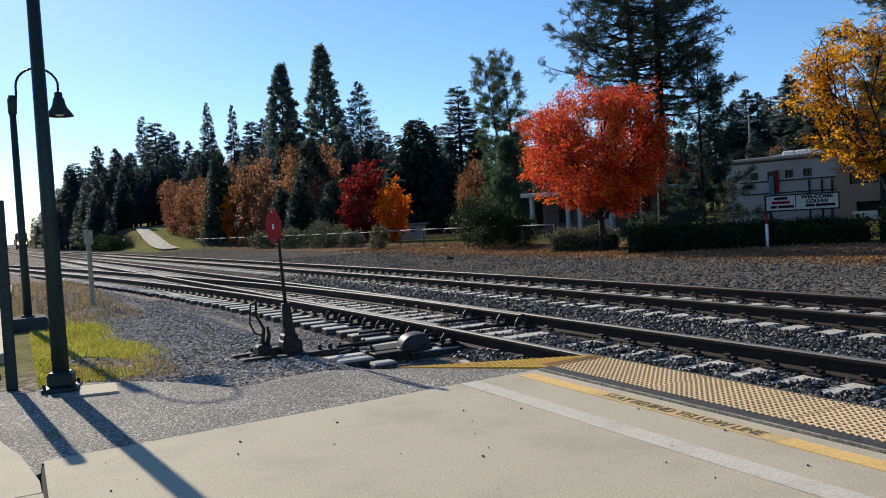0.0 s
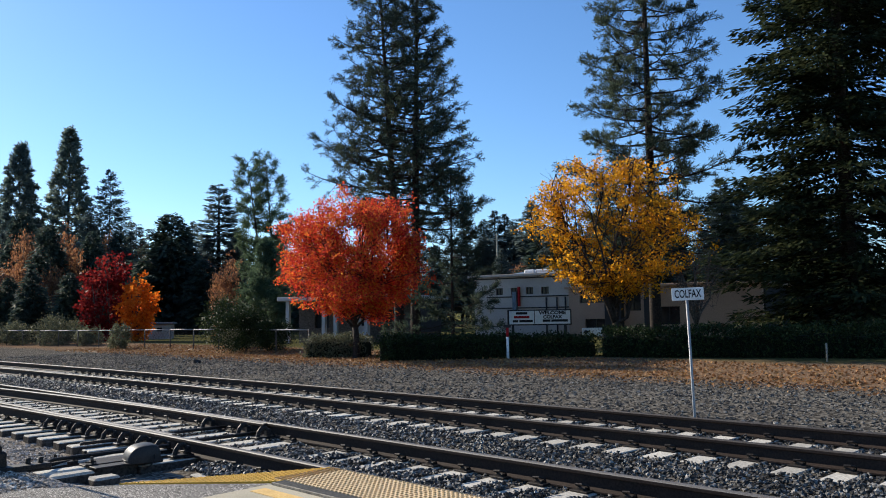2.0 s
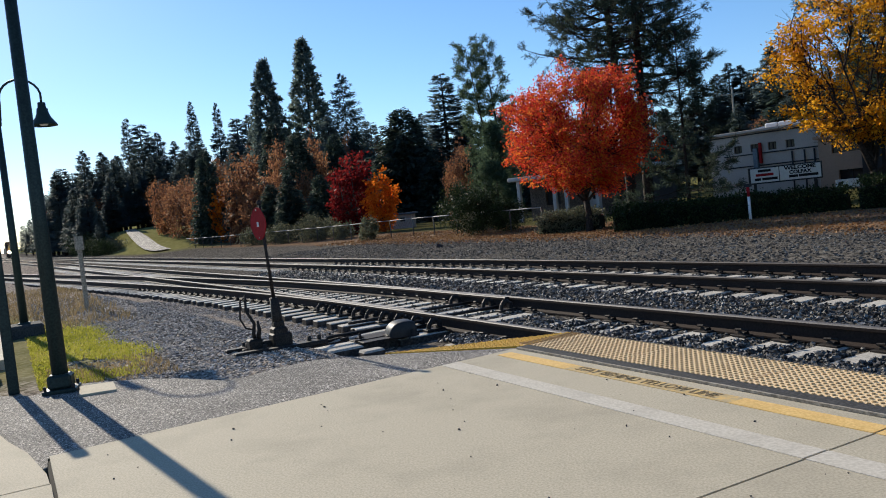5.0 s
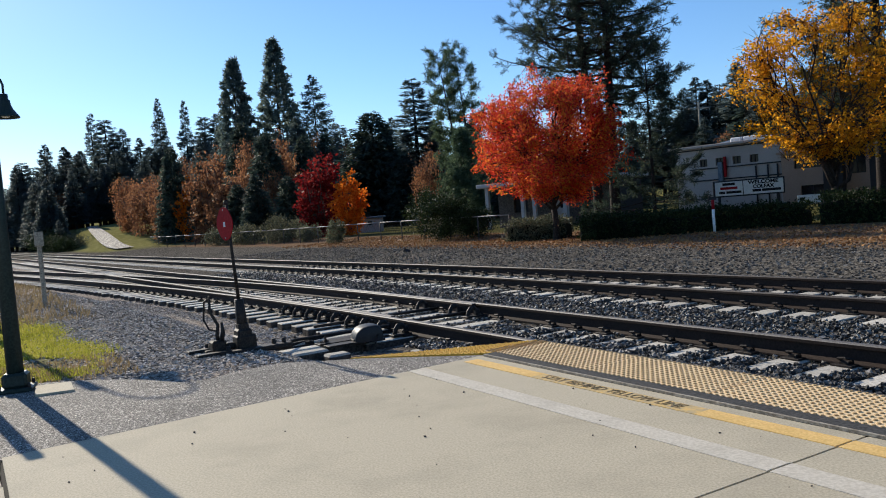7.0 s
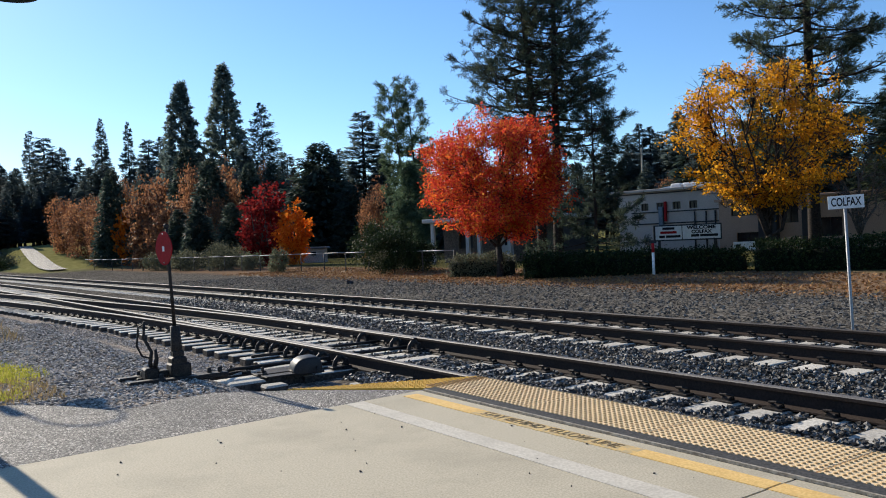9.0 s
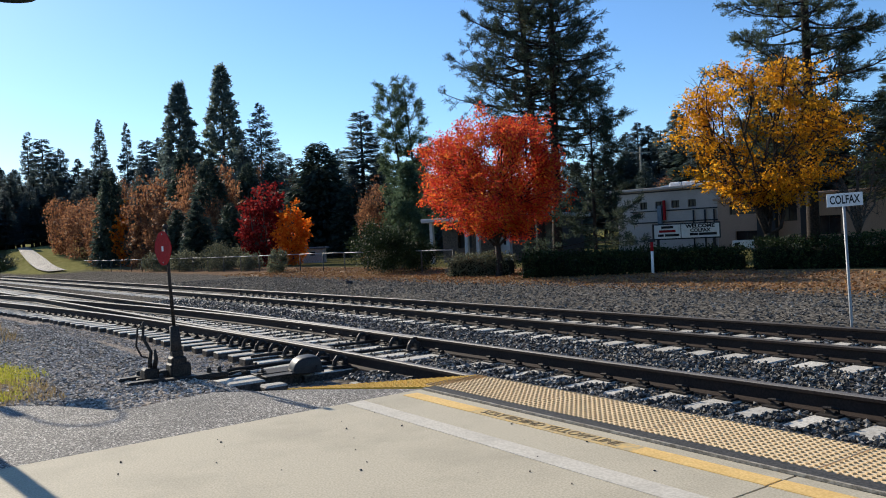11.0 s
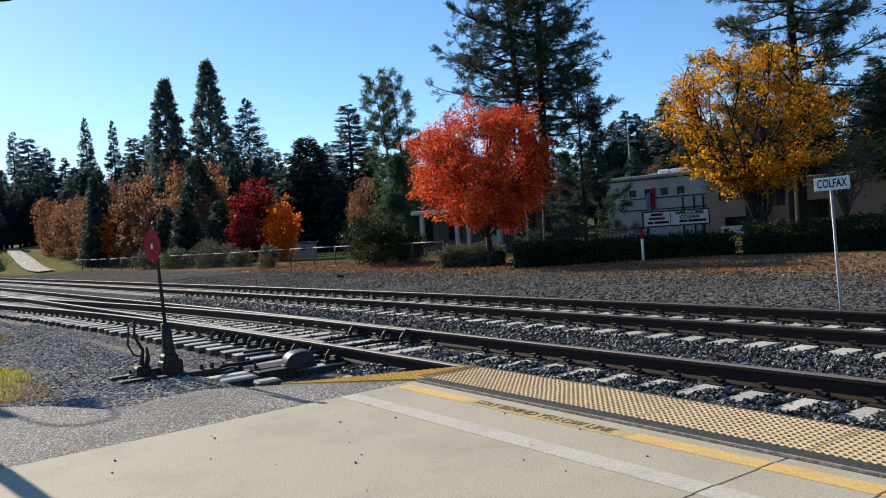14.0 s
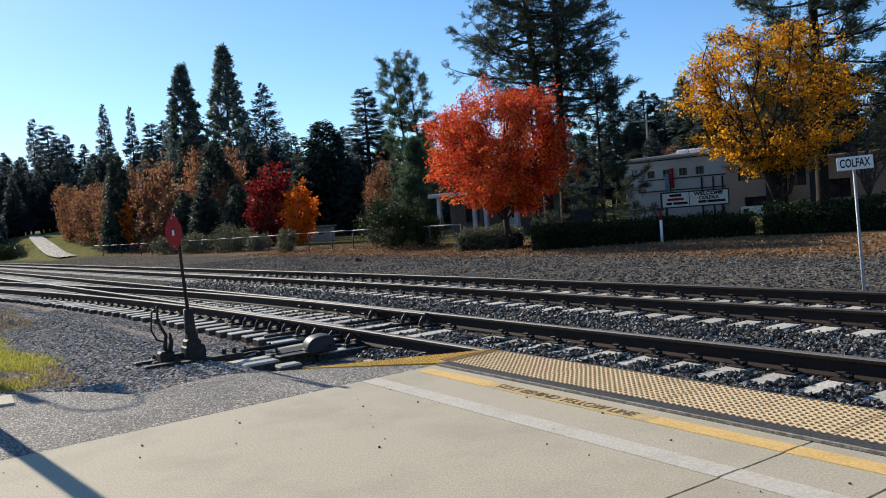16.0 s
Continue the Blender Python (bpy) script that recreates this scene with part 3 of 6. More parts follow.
def rail_mesh(course, us, head):
    """A rail along n = course(u). head: the material of its running face."""
    prof, verts, faces, index = RAIL_PROFILE, [], [], []
    k = len(prof)
    for u in us:
        slope = (course(u + 0.05) - course(u - 0.05)) / 0.1
        w = math.sqrt(1 + slope * slope)
        for a, z in prof:
            verts.append(P(course(u) + a / w, u - a * slope / w, RAIL - 0.175 + z))
    for i in range(len(us) - 1):
        for j in range(k):
            faces.append((i * k + j, i * k + (j + 1) % k, (i + 1) * k + (j + 1) % k, (i + 1) * k + j))
            index.append(1 if j in (6, 7, 8) else 0)
    faces += [tuple(range(k))[::-1], tuple(range((len(us) - 1) * k, len(us) * k))]
    index += [0, 0]
    return mesh_of("rail", verts, faces, [M_rail, head], index)


def steps(a, b):
    out, u = [], a
    while u < b:
        out.append(u)
        u += 0.6 if u < 60 else (3 if u < 150 else 8)
    return out + [b]


course_C = lambda u: 6.21 + bend(u)
course_E = lambda u: 4.775 + branch(u)
course_B = lambda u: 8.58 + bend(u)
course_A = lambda u: 10.09 + bend(u)
course_P1 = lambda u: course_E(u) + 1.435 - 0.075 * (1 - smooth(9, 14, u))
course_P2 = lambda u: course_C(u) - 1.435 + 0.075 * (1 - smooth(9, 14, u))

TIE = {}


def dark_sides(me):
    """Weathered pale top, darker material on every face that doesn't point up."""
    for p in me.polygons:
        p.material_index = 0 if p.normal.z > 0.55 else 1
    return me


def tie_mesh(length, key):
    if key not in TIE:
        bm = block(length, 0.235, 0.17, (0, 0, -0.17), 0.012)
        for v in bm.verts:
            v.co.z += 0.006 * noise.noise(v.co * 5)
            v.co.y += 0.008 * noise.noise(v.co * 3 + Vector((4, 0, 0)))
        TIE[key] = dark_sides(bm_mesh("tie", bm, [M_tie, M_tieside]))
    return TIE[key]


def plate_mesh():
    """A tie plate with its clips, under a rail."""
    bm = block(0.34, 0.19, 0.018, (0, 0, 0), 0.003)
    for sx in (-1, 1):
        block(0.05, 0.09, 0.03, (sx * 0.1, 0, 0.012), 0.006, None, bm)
    me = bm_mesh("tie_plate", bm, M_iron)
    loops = [([tuple(q.co) for q in me.vertices], [tuple(q.vertices) for q in me.polygons])]
    for sx in (-1, 1):
        loops.append(tube([(sx * 0.075, -0.05, 0.02), (sx * 0.1, -0.06, 0.06), (sx * 0.15, -0.03, 0.075), (sx * 0.16, 0.03, 0.07), (sx * 0.11, 0.05, 0.055), (sx * 0.07, 0.04, 0.03)], 0.011, 5))
    return mesh_of("tie_plate", *join(*loops), M_iron)




PLATE = plate_mesh()


def lay(parent, course1, course2, us, length, shift=0.0):
    for u in us:
        a, b = course1(u), course2(u)
        mid = (a + b) / 2 + shift
        slope = (course1(u + 0.2) - course1(u - 0.2)) / 0.4
        turn = TH + math.atan(-slope) * -1 + random.uniform(-0.012, 0.012)
        long = length + (b - a - 1.435 if b - a > 1.5 else 0)
        put("tie", tie_mesh(round(long, 1), round(long, 1)), parent, "", Matrix.Translation(P(mid + random.uniform(-0.03, 0.03), u, TIE_TOP + random.uniform(-0.008, 0.002))) @ Matrix.Rotation(turn, 4, "Z"))
        if u < 26:
            for n in (a, b):
                put("tie_plate", PLATE, parent, "", Matrix.Translation(P(n, u, TIE_TOP)) @ Matrix.Rotation(turn, 4, "Z"))


main_track = thing("railway_track", Matrix(), "far railway track with dark rusty rails on pale ties", "railway track", "tracks", "structure")
for c in (course_A, course_B):
    put("rail", rail_mesh(c, steps(-14, 420), M_raildull), main_track)
lay(main_track, course_B, course_A, [-8 + 0.48 * k for k in range(190)], 2.62)

turnout = thing("railway_turnout", Matrix(), "platform track and switch with polished rails on pale ties", "railway track", "tracks", "structure")
put("rail", rail_mesh(course_C, steps(-14, 420), M_railtop), turnout)
put("rail", rail_mesh(course_E, steps(-14, 110), M_railtop), turnout)
put("switch_point", rail_mesh(course_P1, steps(9.6, 110), M_railtop), turnout, "tapered switch point rail")
put("switch_point", rail_mesh(course_P2, steps(9.62, 420), M_railtop), turnout, "tapered switch point rail")
lay(turnout, course_E, course_C, [-8 + 0.48 * k for k in range(34)], 2.62)
lay(turnout, course_E, course_C, [8.95 + 0.48 * k for k in range(62)], 2.75)
lay(turnout, course_P2, course_C, [39.2 + 0.6 * k for k in range(50)], 2.62)
lay(turnout, course_E, course_P1, [39.2 + 0.6 * k for k in range(40)], 2.62)


def brace_mesh():
    """A cast rail brace: a ribbed wedge against the rail's web."""
    bm = block(0.26, 0.14, 0.03, (0.12, 0, 0), 0.005)
    block(0.07, 0.08, 0.11, (0.045, 0, 0.01), 0.016, None, bm)
    me = bm_mesh("rail_brace", bm, M_iron)
    hoop = tube([(0.05, 0, 0.1), (0.09, 0, 0.135), (0.14, 0, 0.13), (0.18, 0, 0.085), (0.2, 0, 0.02)], [0.024, 0.03, 0.032, 0.03, 0.03], 7)
    return mesh_of("rail_brace", *join(([tuple(q.co) for q in me.vertices], [tuple(q.vertices) for q in me.polygons]), hoop), M_iron)


BRACE = brace_mesh()
for k in range(9):
    u = 8.95 + 0.48 * k
    put("rail_brace", BRACE, turnout, "", Matrix.Translation(P(course_E(u) - 0.06, u, TIE_TOP + 0.01)) @ Matrix.Rotation(TH + math.pi, 4, "Z"))
    if k in (1, 2, 4):
        put("rail_brace", BRACE, turnout, "", Matrix.Translation(P(course_C(u) - 0.11, u, TIE_TOP + 0.01)) @ Matrix.Rotation(TH + math.pi, 4, "Z"))
for k, u in enumerate((9.7, 10.6)):
    put("switch_rod", tube_mesh("switch_rod", [P(4.1 if k else 2.5, u - 0.55 * (1 - k), TIE_TOP + 0.05), P(4.6, u, TIE_TOP + 0.05), P(6.1, u, TIE_TOP + 0.05)], 0.022, M_iron, 8), turnout, "dark iron switch rod")
# two long head-block ties that carry the stand
for u0, n0, n1 in ((9.46, 2.86, 4.66), (9.0, 2.84, 4.3), (8.72, 3.0, 3.5), (8.48, 3.34, 3.66)):
    bm = block(n1 - n0, 0.2, 0.17, (0, 0, 0), 0.022)
    for v in bm.verts:
        if v.co.x < -(n1 - n0) / 2 + 0.03 and v.co.z > 0.1:
            v.co.x += 0.05
        v.co.z += 0.008 * noise.noise(v.co * 6 + Vector((u0, 0, 0)))
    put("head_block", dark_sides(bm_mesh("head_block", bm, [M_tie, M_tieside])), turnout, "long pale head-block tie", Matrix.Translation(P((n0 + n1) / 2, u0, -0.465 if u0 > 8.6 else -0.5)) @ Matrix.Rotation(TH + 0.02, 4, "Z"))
for n0, n1, u0 in ((3.5, 4.2, 9.0), (3.52, 4.2, 8.76), (3.7, 4.3, 9.24)):
    put("strap_plate", bm_mesh("strap_plate", block(n1 - n0, 0.17, 0.02, (0, 0, 0), 0.004), M_iron), turnout, "dark oiled iron strap on the head block", Matrix.Translation(P((n0 + n1) / 2, u0, -0.297 if u0 < 9.2 else -0.31)) @ Matrix.Rotation(TH, 4, "Z"))
for n0, u0 in ((3.5, 9.24), (3.56, 8.9), (3.62, 9.06), (3.4, 9.5), (3.72, 9.5)):
    bm = block(0.1, 0.07, 0.035, (0, 0, 0), 0.006)
    block(0.03, 0.03, 0.07, (0.02, 0, 0.01), 0.008, None, bm)
    put("lug", bm_mesh("lug", bm, M_iron), turnout, "small iron lug and bolt", Matrix.Translation(P(n0, u0, -0.297)) @ Matrix.Rotation(TH + 0.6, 4, "Z"))
put("throw_rod", tube_mesh("throw_rod", [P(2.6, 8.3, -0.2), P(3.3, 9.24, -0.225), P(4.6, 9.27, -0.24)], 0.02, M_iron, 8), turnout, "dark iron throw rod")


M_hood = surface("worn_black_hood", (0.02, 0.019, 0.018), (0.032, 0.03, 0.029), 0.5, 0.0, 70, 5, 0.15, 0.002, 0, 0.25)


def cover_mesh():
    """A hood over the switch gear: an arch that slopes at one side and stands steep at the other."""
    arch = [(-0.2, -0.05), (-0.195, 0.02), (-0.17, 0.085), (-0.13, 0.135), (-0.075, 0.165), (0.0, 0.178), (0.08, 0.178), (0.13, 0.165), (0.16, 0.13), (0.175, 0.06), (0.18, -0.05)]
    rings = [(-0.17, 0.86), (-0.155, 0.96), (-0.13, 1.0), (0.13, 1.0), (0.155, 0.96), (0.17, 0.86)]
    k = len(arch)
    verts = [(x * w, y, -0.05 + (z + 0.05) * w) for y, w in rings for x, z in arch]
    faces = [(r * k + i, r * k + i + 1, (r + 1) * k + i + 1, (r + 1) * k + i) for r in range(len(rings) - 1) for i in range(k - 1)]
    faces += [tuple(range(k))[::-1], tuple(range((len(rings) - 1) * k, len(rings) * k))]
    bm = bmesh.new()
    vs = [bm.verts.new(v) for v in verts]
    for f in faces:
        bm.faces.new([vs[i] for i in f])
    bmesh.ops.recalc_face_normals(bm, faces=bm.faces[:])
    return bm_mesh("cover", bm, M_hood, True)


gear = thing("switch_machine", Matrix.Translation(P(4.07, 8.8, -0.25)) @ Matrix.Rotation(TH - 0.2, 4, "Z") @ Matrix.Diagonal((0.92, 0.92, 0.78, 1)), "rounded black switch machine beside the rail", "switch machine")
put("cover", cover_mesh(), gear)
put("hinge", tube_mesh("hinge", [(-0.19, -0.12, -0.03), (-0.19, 0.12, -0.03)], 0.018, M_iron, 8), gear)
put("cable", tube_mesh("cable", [(0.1, -0.17, 0.04), (0.08, -0.22, -0.02), (0.02, -0.27, -0.09), (-0.05, -0.34, -0.11)], 0.008, M_iron, 6), gear, "thin black cable")
put("foot", bm_mesh("foot", block(0.4, 0.3, 0.04, (0, 0, -0.07), 0.006), M_iron), gear)

# ---- switch stand ----
stand = thing("switch_stand", Matrix.Translation(P(2.37, 8.11, -0.085)) @ Matrix.Rotation(TH, 4, "Z"), "black iron switch stand with red oval target", "switch stand")
bm = block(0.5, 0.24, 0.05, (-0.12, 0.2, 0), 0.01)
block(0.7, 0.16, 0.05, (0.1, -0.12, 0), 0.01, None, bm)
put("base", bm_mesh("base", bm, M_iron), stand)
bm = block(0.2, 0.19, 0.15, (0.01, 0, 0.03), 0.02)
block(0.15, 0.17, 0.09, (0, 0, 0.15), 0.02, None, bm)
block(0.1, 0.05, 0.06, (-0.13, 0.03, 0.05), 0.01, None, bm)
block(0.11, 0.11, 0.1, (0.0, 0, 0.2), 0.015, None, bm)
put("housing", bm_mesh("housing", bm, M_iron), stand)
put("mast_socket", tube_mesh("mast_socket", [(0, 0, 0.2), (-0.005, 0, 0.36), (-0.012, 0, 0.54)], [0.058, 0.052, 0.046], M_iron, 10), stand)
put("mast", tube_mesh("mast", [(-0.012, 0, 0.48), (-0.035, 0.0, 1.0), (-0.05, 0, 1.55)], [0.019, 0.016, 0.013], M_iron, 8), stand)


def target_mesh():
    verts, faces, k = [], [], 28
    for y in (-0.004, 0.004):
        for i in range(k):
            a = 2 * math.pi * i / k
            s = 1 + 0.06 * math.cos(4 * a)
            verts.append((0.155 * math.cos(a) * s, y, 0.168 * math.sin(a)))
    faces = [tuple(range(k)), tuple(range(2 * k - 1, k - 1, -1))] + [(i, i + k, (i + 1) % k + k, (i + 1) % k) for i in range(k)]
    return mesh_of("target", verts, faces, M_red)


target = put("target", target_mesh(), stand, "red oval target plate", Matrix.Translation((-0.085, -0.008, 1.31)) @ Matrix.Rotation(radians(-78), 4, "Z") @ Matrix.Rotation(radians(-2), 4, "Y"))
bm = block(0.035, 0.003, 0.05, (0, -0.006, -0.03), 0)
put("reflector", bm_mesh("reflector", bm, M_sign), target, "small white reflector mark")
for z in (0.14, -0.14):
    put("bolt", bm_mesh("bolt", block(0.016, 0.006, 0.016, (0, -0.007, z - 0.008), 0.003), M_steel), target)
put("lamp_tip", bm_mesh("lamp_tip", block(0.05, 0.03, 0.045, (-0.05, 0, 1.5), 0.01), M_iron), stand)
put("lever", tube_mesh("lever", [(-0.24, 0.06, 0.1), (-0.25, 0.05, 0.2), (-0.23, 0.06, 0.3), (-0.29, 0.1, 0.44), (-0.28, 0.1, 0.6)], [0.022, 0.02, 0.017, 0.014, 0.012], M_iron, 8), stand, "bent iron throw lever")
put("hook", tube_mesh("hook", [(-0.28, 0.1, 0.58), (-0.33, 0.13, 0.54), (-0.35, 0.13, 0.36), (-0.31, 0.1, 0.26), (-0.25, 0.06, 0.24)], 0.01, M_iron, 8), stand)
put("lever_box", bm_mesh("lever_box", block(0.14, 0.16, 0.12, (-0.25, 0.06, 0.03), 0.02), M_iron), stand)
put("latch", tube_mesh("latch", [(-0.22, 0.0, 0.15), (-0.2, 0, 0.24), (-0.21, 0, 0.33)], [0.025, 0.02, 0.012], M_iron, 6), stand)
for dx, dy in ((-0.31, 0.26), (-0.2, -0.14), (-0.3, 0.16), (0.28, -0.1), (0.38, -0.12)):
    put("bolt", tube_mesh("bolt", [(dx, dy, 0.02), (dx, dy, 0.1)], 0.022, M_iron, 6), stand)
for dx, dy, w in ((-0.4, -0.14, 0.34), (-0.38, 0.2, 0.4)):
    put("foot_tie", bm_mesh("foot_tie", block(w, 0.1, 0.06, (dx + 0.06, dy, 0.0), 0.008), M_iron), stand, "dark worn foot")

# ---- station name sign ----
name_sign = thing("station_sign", Matrix.Translation((7.2, 10.9, ground_z(7.2, 10.9))), "white station name sign on a slim leaning steel post", "sign")
lean = Matrix.Translation((0, 0, 0)) @ Matrix.Rotation(radians(-1.4), 4, Vector((0.55, 0.83, 0)))
put("post", tube_mesh("post", [(0, 0, -0.1), (0.002, 0, 0.0), (0.0, 0, 1.82)], 0.021, M_steel, 10), name_sign, "", lean)
face_in = Matrix.Rotation(radians(-35), 4, "Z")
plate = put("plate", bm_mesh("plate", block(0.47, 0.012, 0.19, (0, 0, 1.76), 0.004), M_sign), name_sign, "white plate with black letters", lean @ Matrix.Translation((0, -0.03, 0)) @ face_in)
lettering("letters", "COLFAX", 0.168, M_black, Matrix.Translation((0, -0.0085, 1.853)) @ Matrix.Rotation(math.pi / 2, 4, "X"), plate, 0.001, 0.60, 0.0035)
for s in (0.03, 0.16):
    put("bolt", bm_mesh("bolt", block(0.014, 0.006, 0.014, (0, -0.008, 1.76 + s), 0.003), M_steel), plate)


# ---- lamp posts ----
def lamp_post(at, label):
    post = thing("lamp_post", at, label, "street lamp", "lamp posts along the platform")
    put("base_plate", bm_mesh("base_plate", block(0.27, 0.27, 0.03, (0, 0, -0.01), 0.006), M_pole), post)
    bm = block(0.19, 0.19, 0.12, (0, 0, 0.02), 0.02)
    put("foot", bm_mesh("foot", bm, M_pole), post)
    put("pole", tube_mesh("pole", [(0, 0, 0.05), (0, 0, 1.5), (0, 0, 3.66)], [0.066, 0.058, 0.047], M_pole, 16), post)
    put("collar", tube_mesh("collar", [(0, 0, 3.35), (0, 0, 3.38), (0, 0, 3.6), (0, 0, 3.63)], [0.05, 0.065, 0.065, 0.05], M_pole, 14), post)
    arm = [(0.05, 0, 3.45), (0.07, 0, 3.72)]
    arm += [(0.38 - 0.31 * math.cos(a), 0, 3.8 + 0.3 * math.sin(a)) for a in np.linspace(0, math.pi * 0.93, 12)]
    arm += [(0.68, 0, 3.66)]
    put("arm", tube_mesh("arm", arm, 0.019, M_pole, 10), post, "curved gooseneck arm")
    shade = lathe([(0.03, 0.42), (0.06, 0.41), (0.065, 0.33), (0.085, 0.31), (0.095, 0.24), (0.12, 0.17), (0.2, 0.06), (0.215, 0.03), (0.205, 0.03), (0.19, 0.06), (0.11, 0.16), (0.05, 0.3)], 28)
    bell = put("shade", mesh_of("shade", shade[0], shade[1], M_pole, None, True), post, "bell-shaped metal shade", Matrix.Translation((0.68, 0, 3.3)))
    v, f = lathe([(0.0, 0.03), (0.05, 0.035), (0.075, 0.06), (0.08, 0.1), (0.03, 0.2)], 16)
    put("globe", mesh_of("globe", v, f, M_sign, None, True), bell, "pale unlit globe")
    for sx in (-1, 1):
        for sy in (-1, 1):
            put("bolt", tube_mesh("bolt", [(sx * 0.11, sy * 0.11, 0), (sx * 0.11, sy * 0.11, 0.06)], 0.013, M_iron, 6), post)
    return post


lamp_post(Matrix.Translation((-3.29, 6.79, 0)) @ Matrix.Rotation(TH - 0.22, 4, "Z"), "dark green lamp post with bell shade near the platform end")
lamp_post(Matrix.Translation((-6.2, 11.93, 0.03)) @ Matrix.Rotation(TH - 0.1, 4, "Z") @ Matrix.Scale(0.9, 4), "dark green lamp post rising from a block in the grass")

tagged(put("steel_post", bm_mesh("steel_post", block(0.09, 0.09, 1.62, (0, 0, -0.05), 0.01), M_pole), None, "", Matrix.Translation((-3.87, 7.11, 0)) @ Matrix.Rotation(TH, 4, "Z")), "square black steel post beside the lamp post", "post")
footing = thing("lamp_footing", Matrix.Translation((-6.2, 11.93, 0)) @ Matrix.Rotation(TH, 4, "Z"), "dark concrete footing block in the grass", "footing")
put("block", bm_mesh("block", block(0.5, 0.6, 0.28, (0, 0, -0.15), 0.03), M_border), footing)
marker = thing("marker_post", Matrix.Translation((-6.95, 15.8, -0.1)) @ Matrix.Rotation(TH, 4, "Z"), "weathered grey wooden marker post in dry grass", "post")
put("post", bm_mesh("post", block(0.085, 0.06, 1.5, (0, 0, -0.1), 0.012), M_wood), marker)
put("cap_board", bm_mesh("cap_board", block(0.16, 0.03, 0.28, (0, -0.05, 1.2), 0.006), M_wood), marker)
# railing beside the far walk
rail_fence = thing("walk_railing", Matrix.Translation(P(-1.0, 15, 0)) @ Matrix.Rotation(TH, 4, "Z"), "dark steel railing beside the walk", "railing")
for k in range(3):
    put("post", tube_mesh("post", [(-0.25 - 1.2 * k, 0, -0.05), (-0.25 - 1.2 * k, 0, 1.0)], 0.03, M_pole, 8), rail_fence)
put("top_rail", tube_mesh("top_rail", [(-0.1, 0, 1.0), (-3, 0, 1.0)], 0.025, M_pole, 8), rail_fence)


# ---- trees ----
def limb_points(start, end, sag, rng, k=6):
    s, e = np.array(start, float), np.array(end, float)
    t = np.linspace(0, 1, k)[:, None]
    p = s + (e - s) * t
    p[:, 2] += sag * np.sin(np.pi * t[:, 0])
    p[1:-1] += rng.normal(scale=0.03 * np.linalg.norm(e - s), size=(k - 2, 3))
    return p


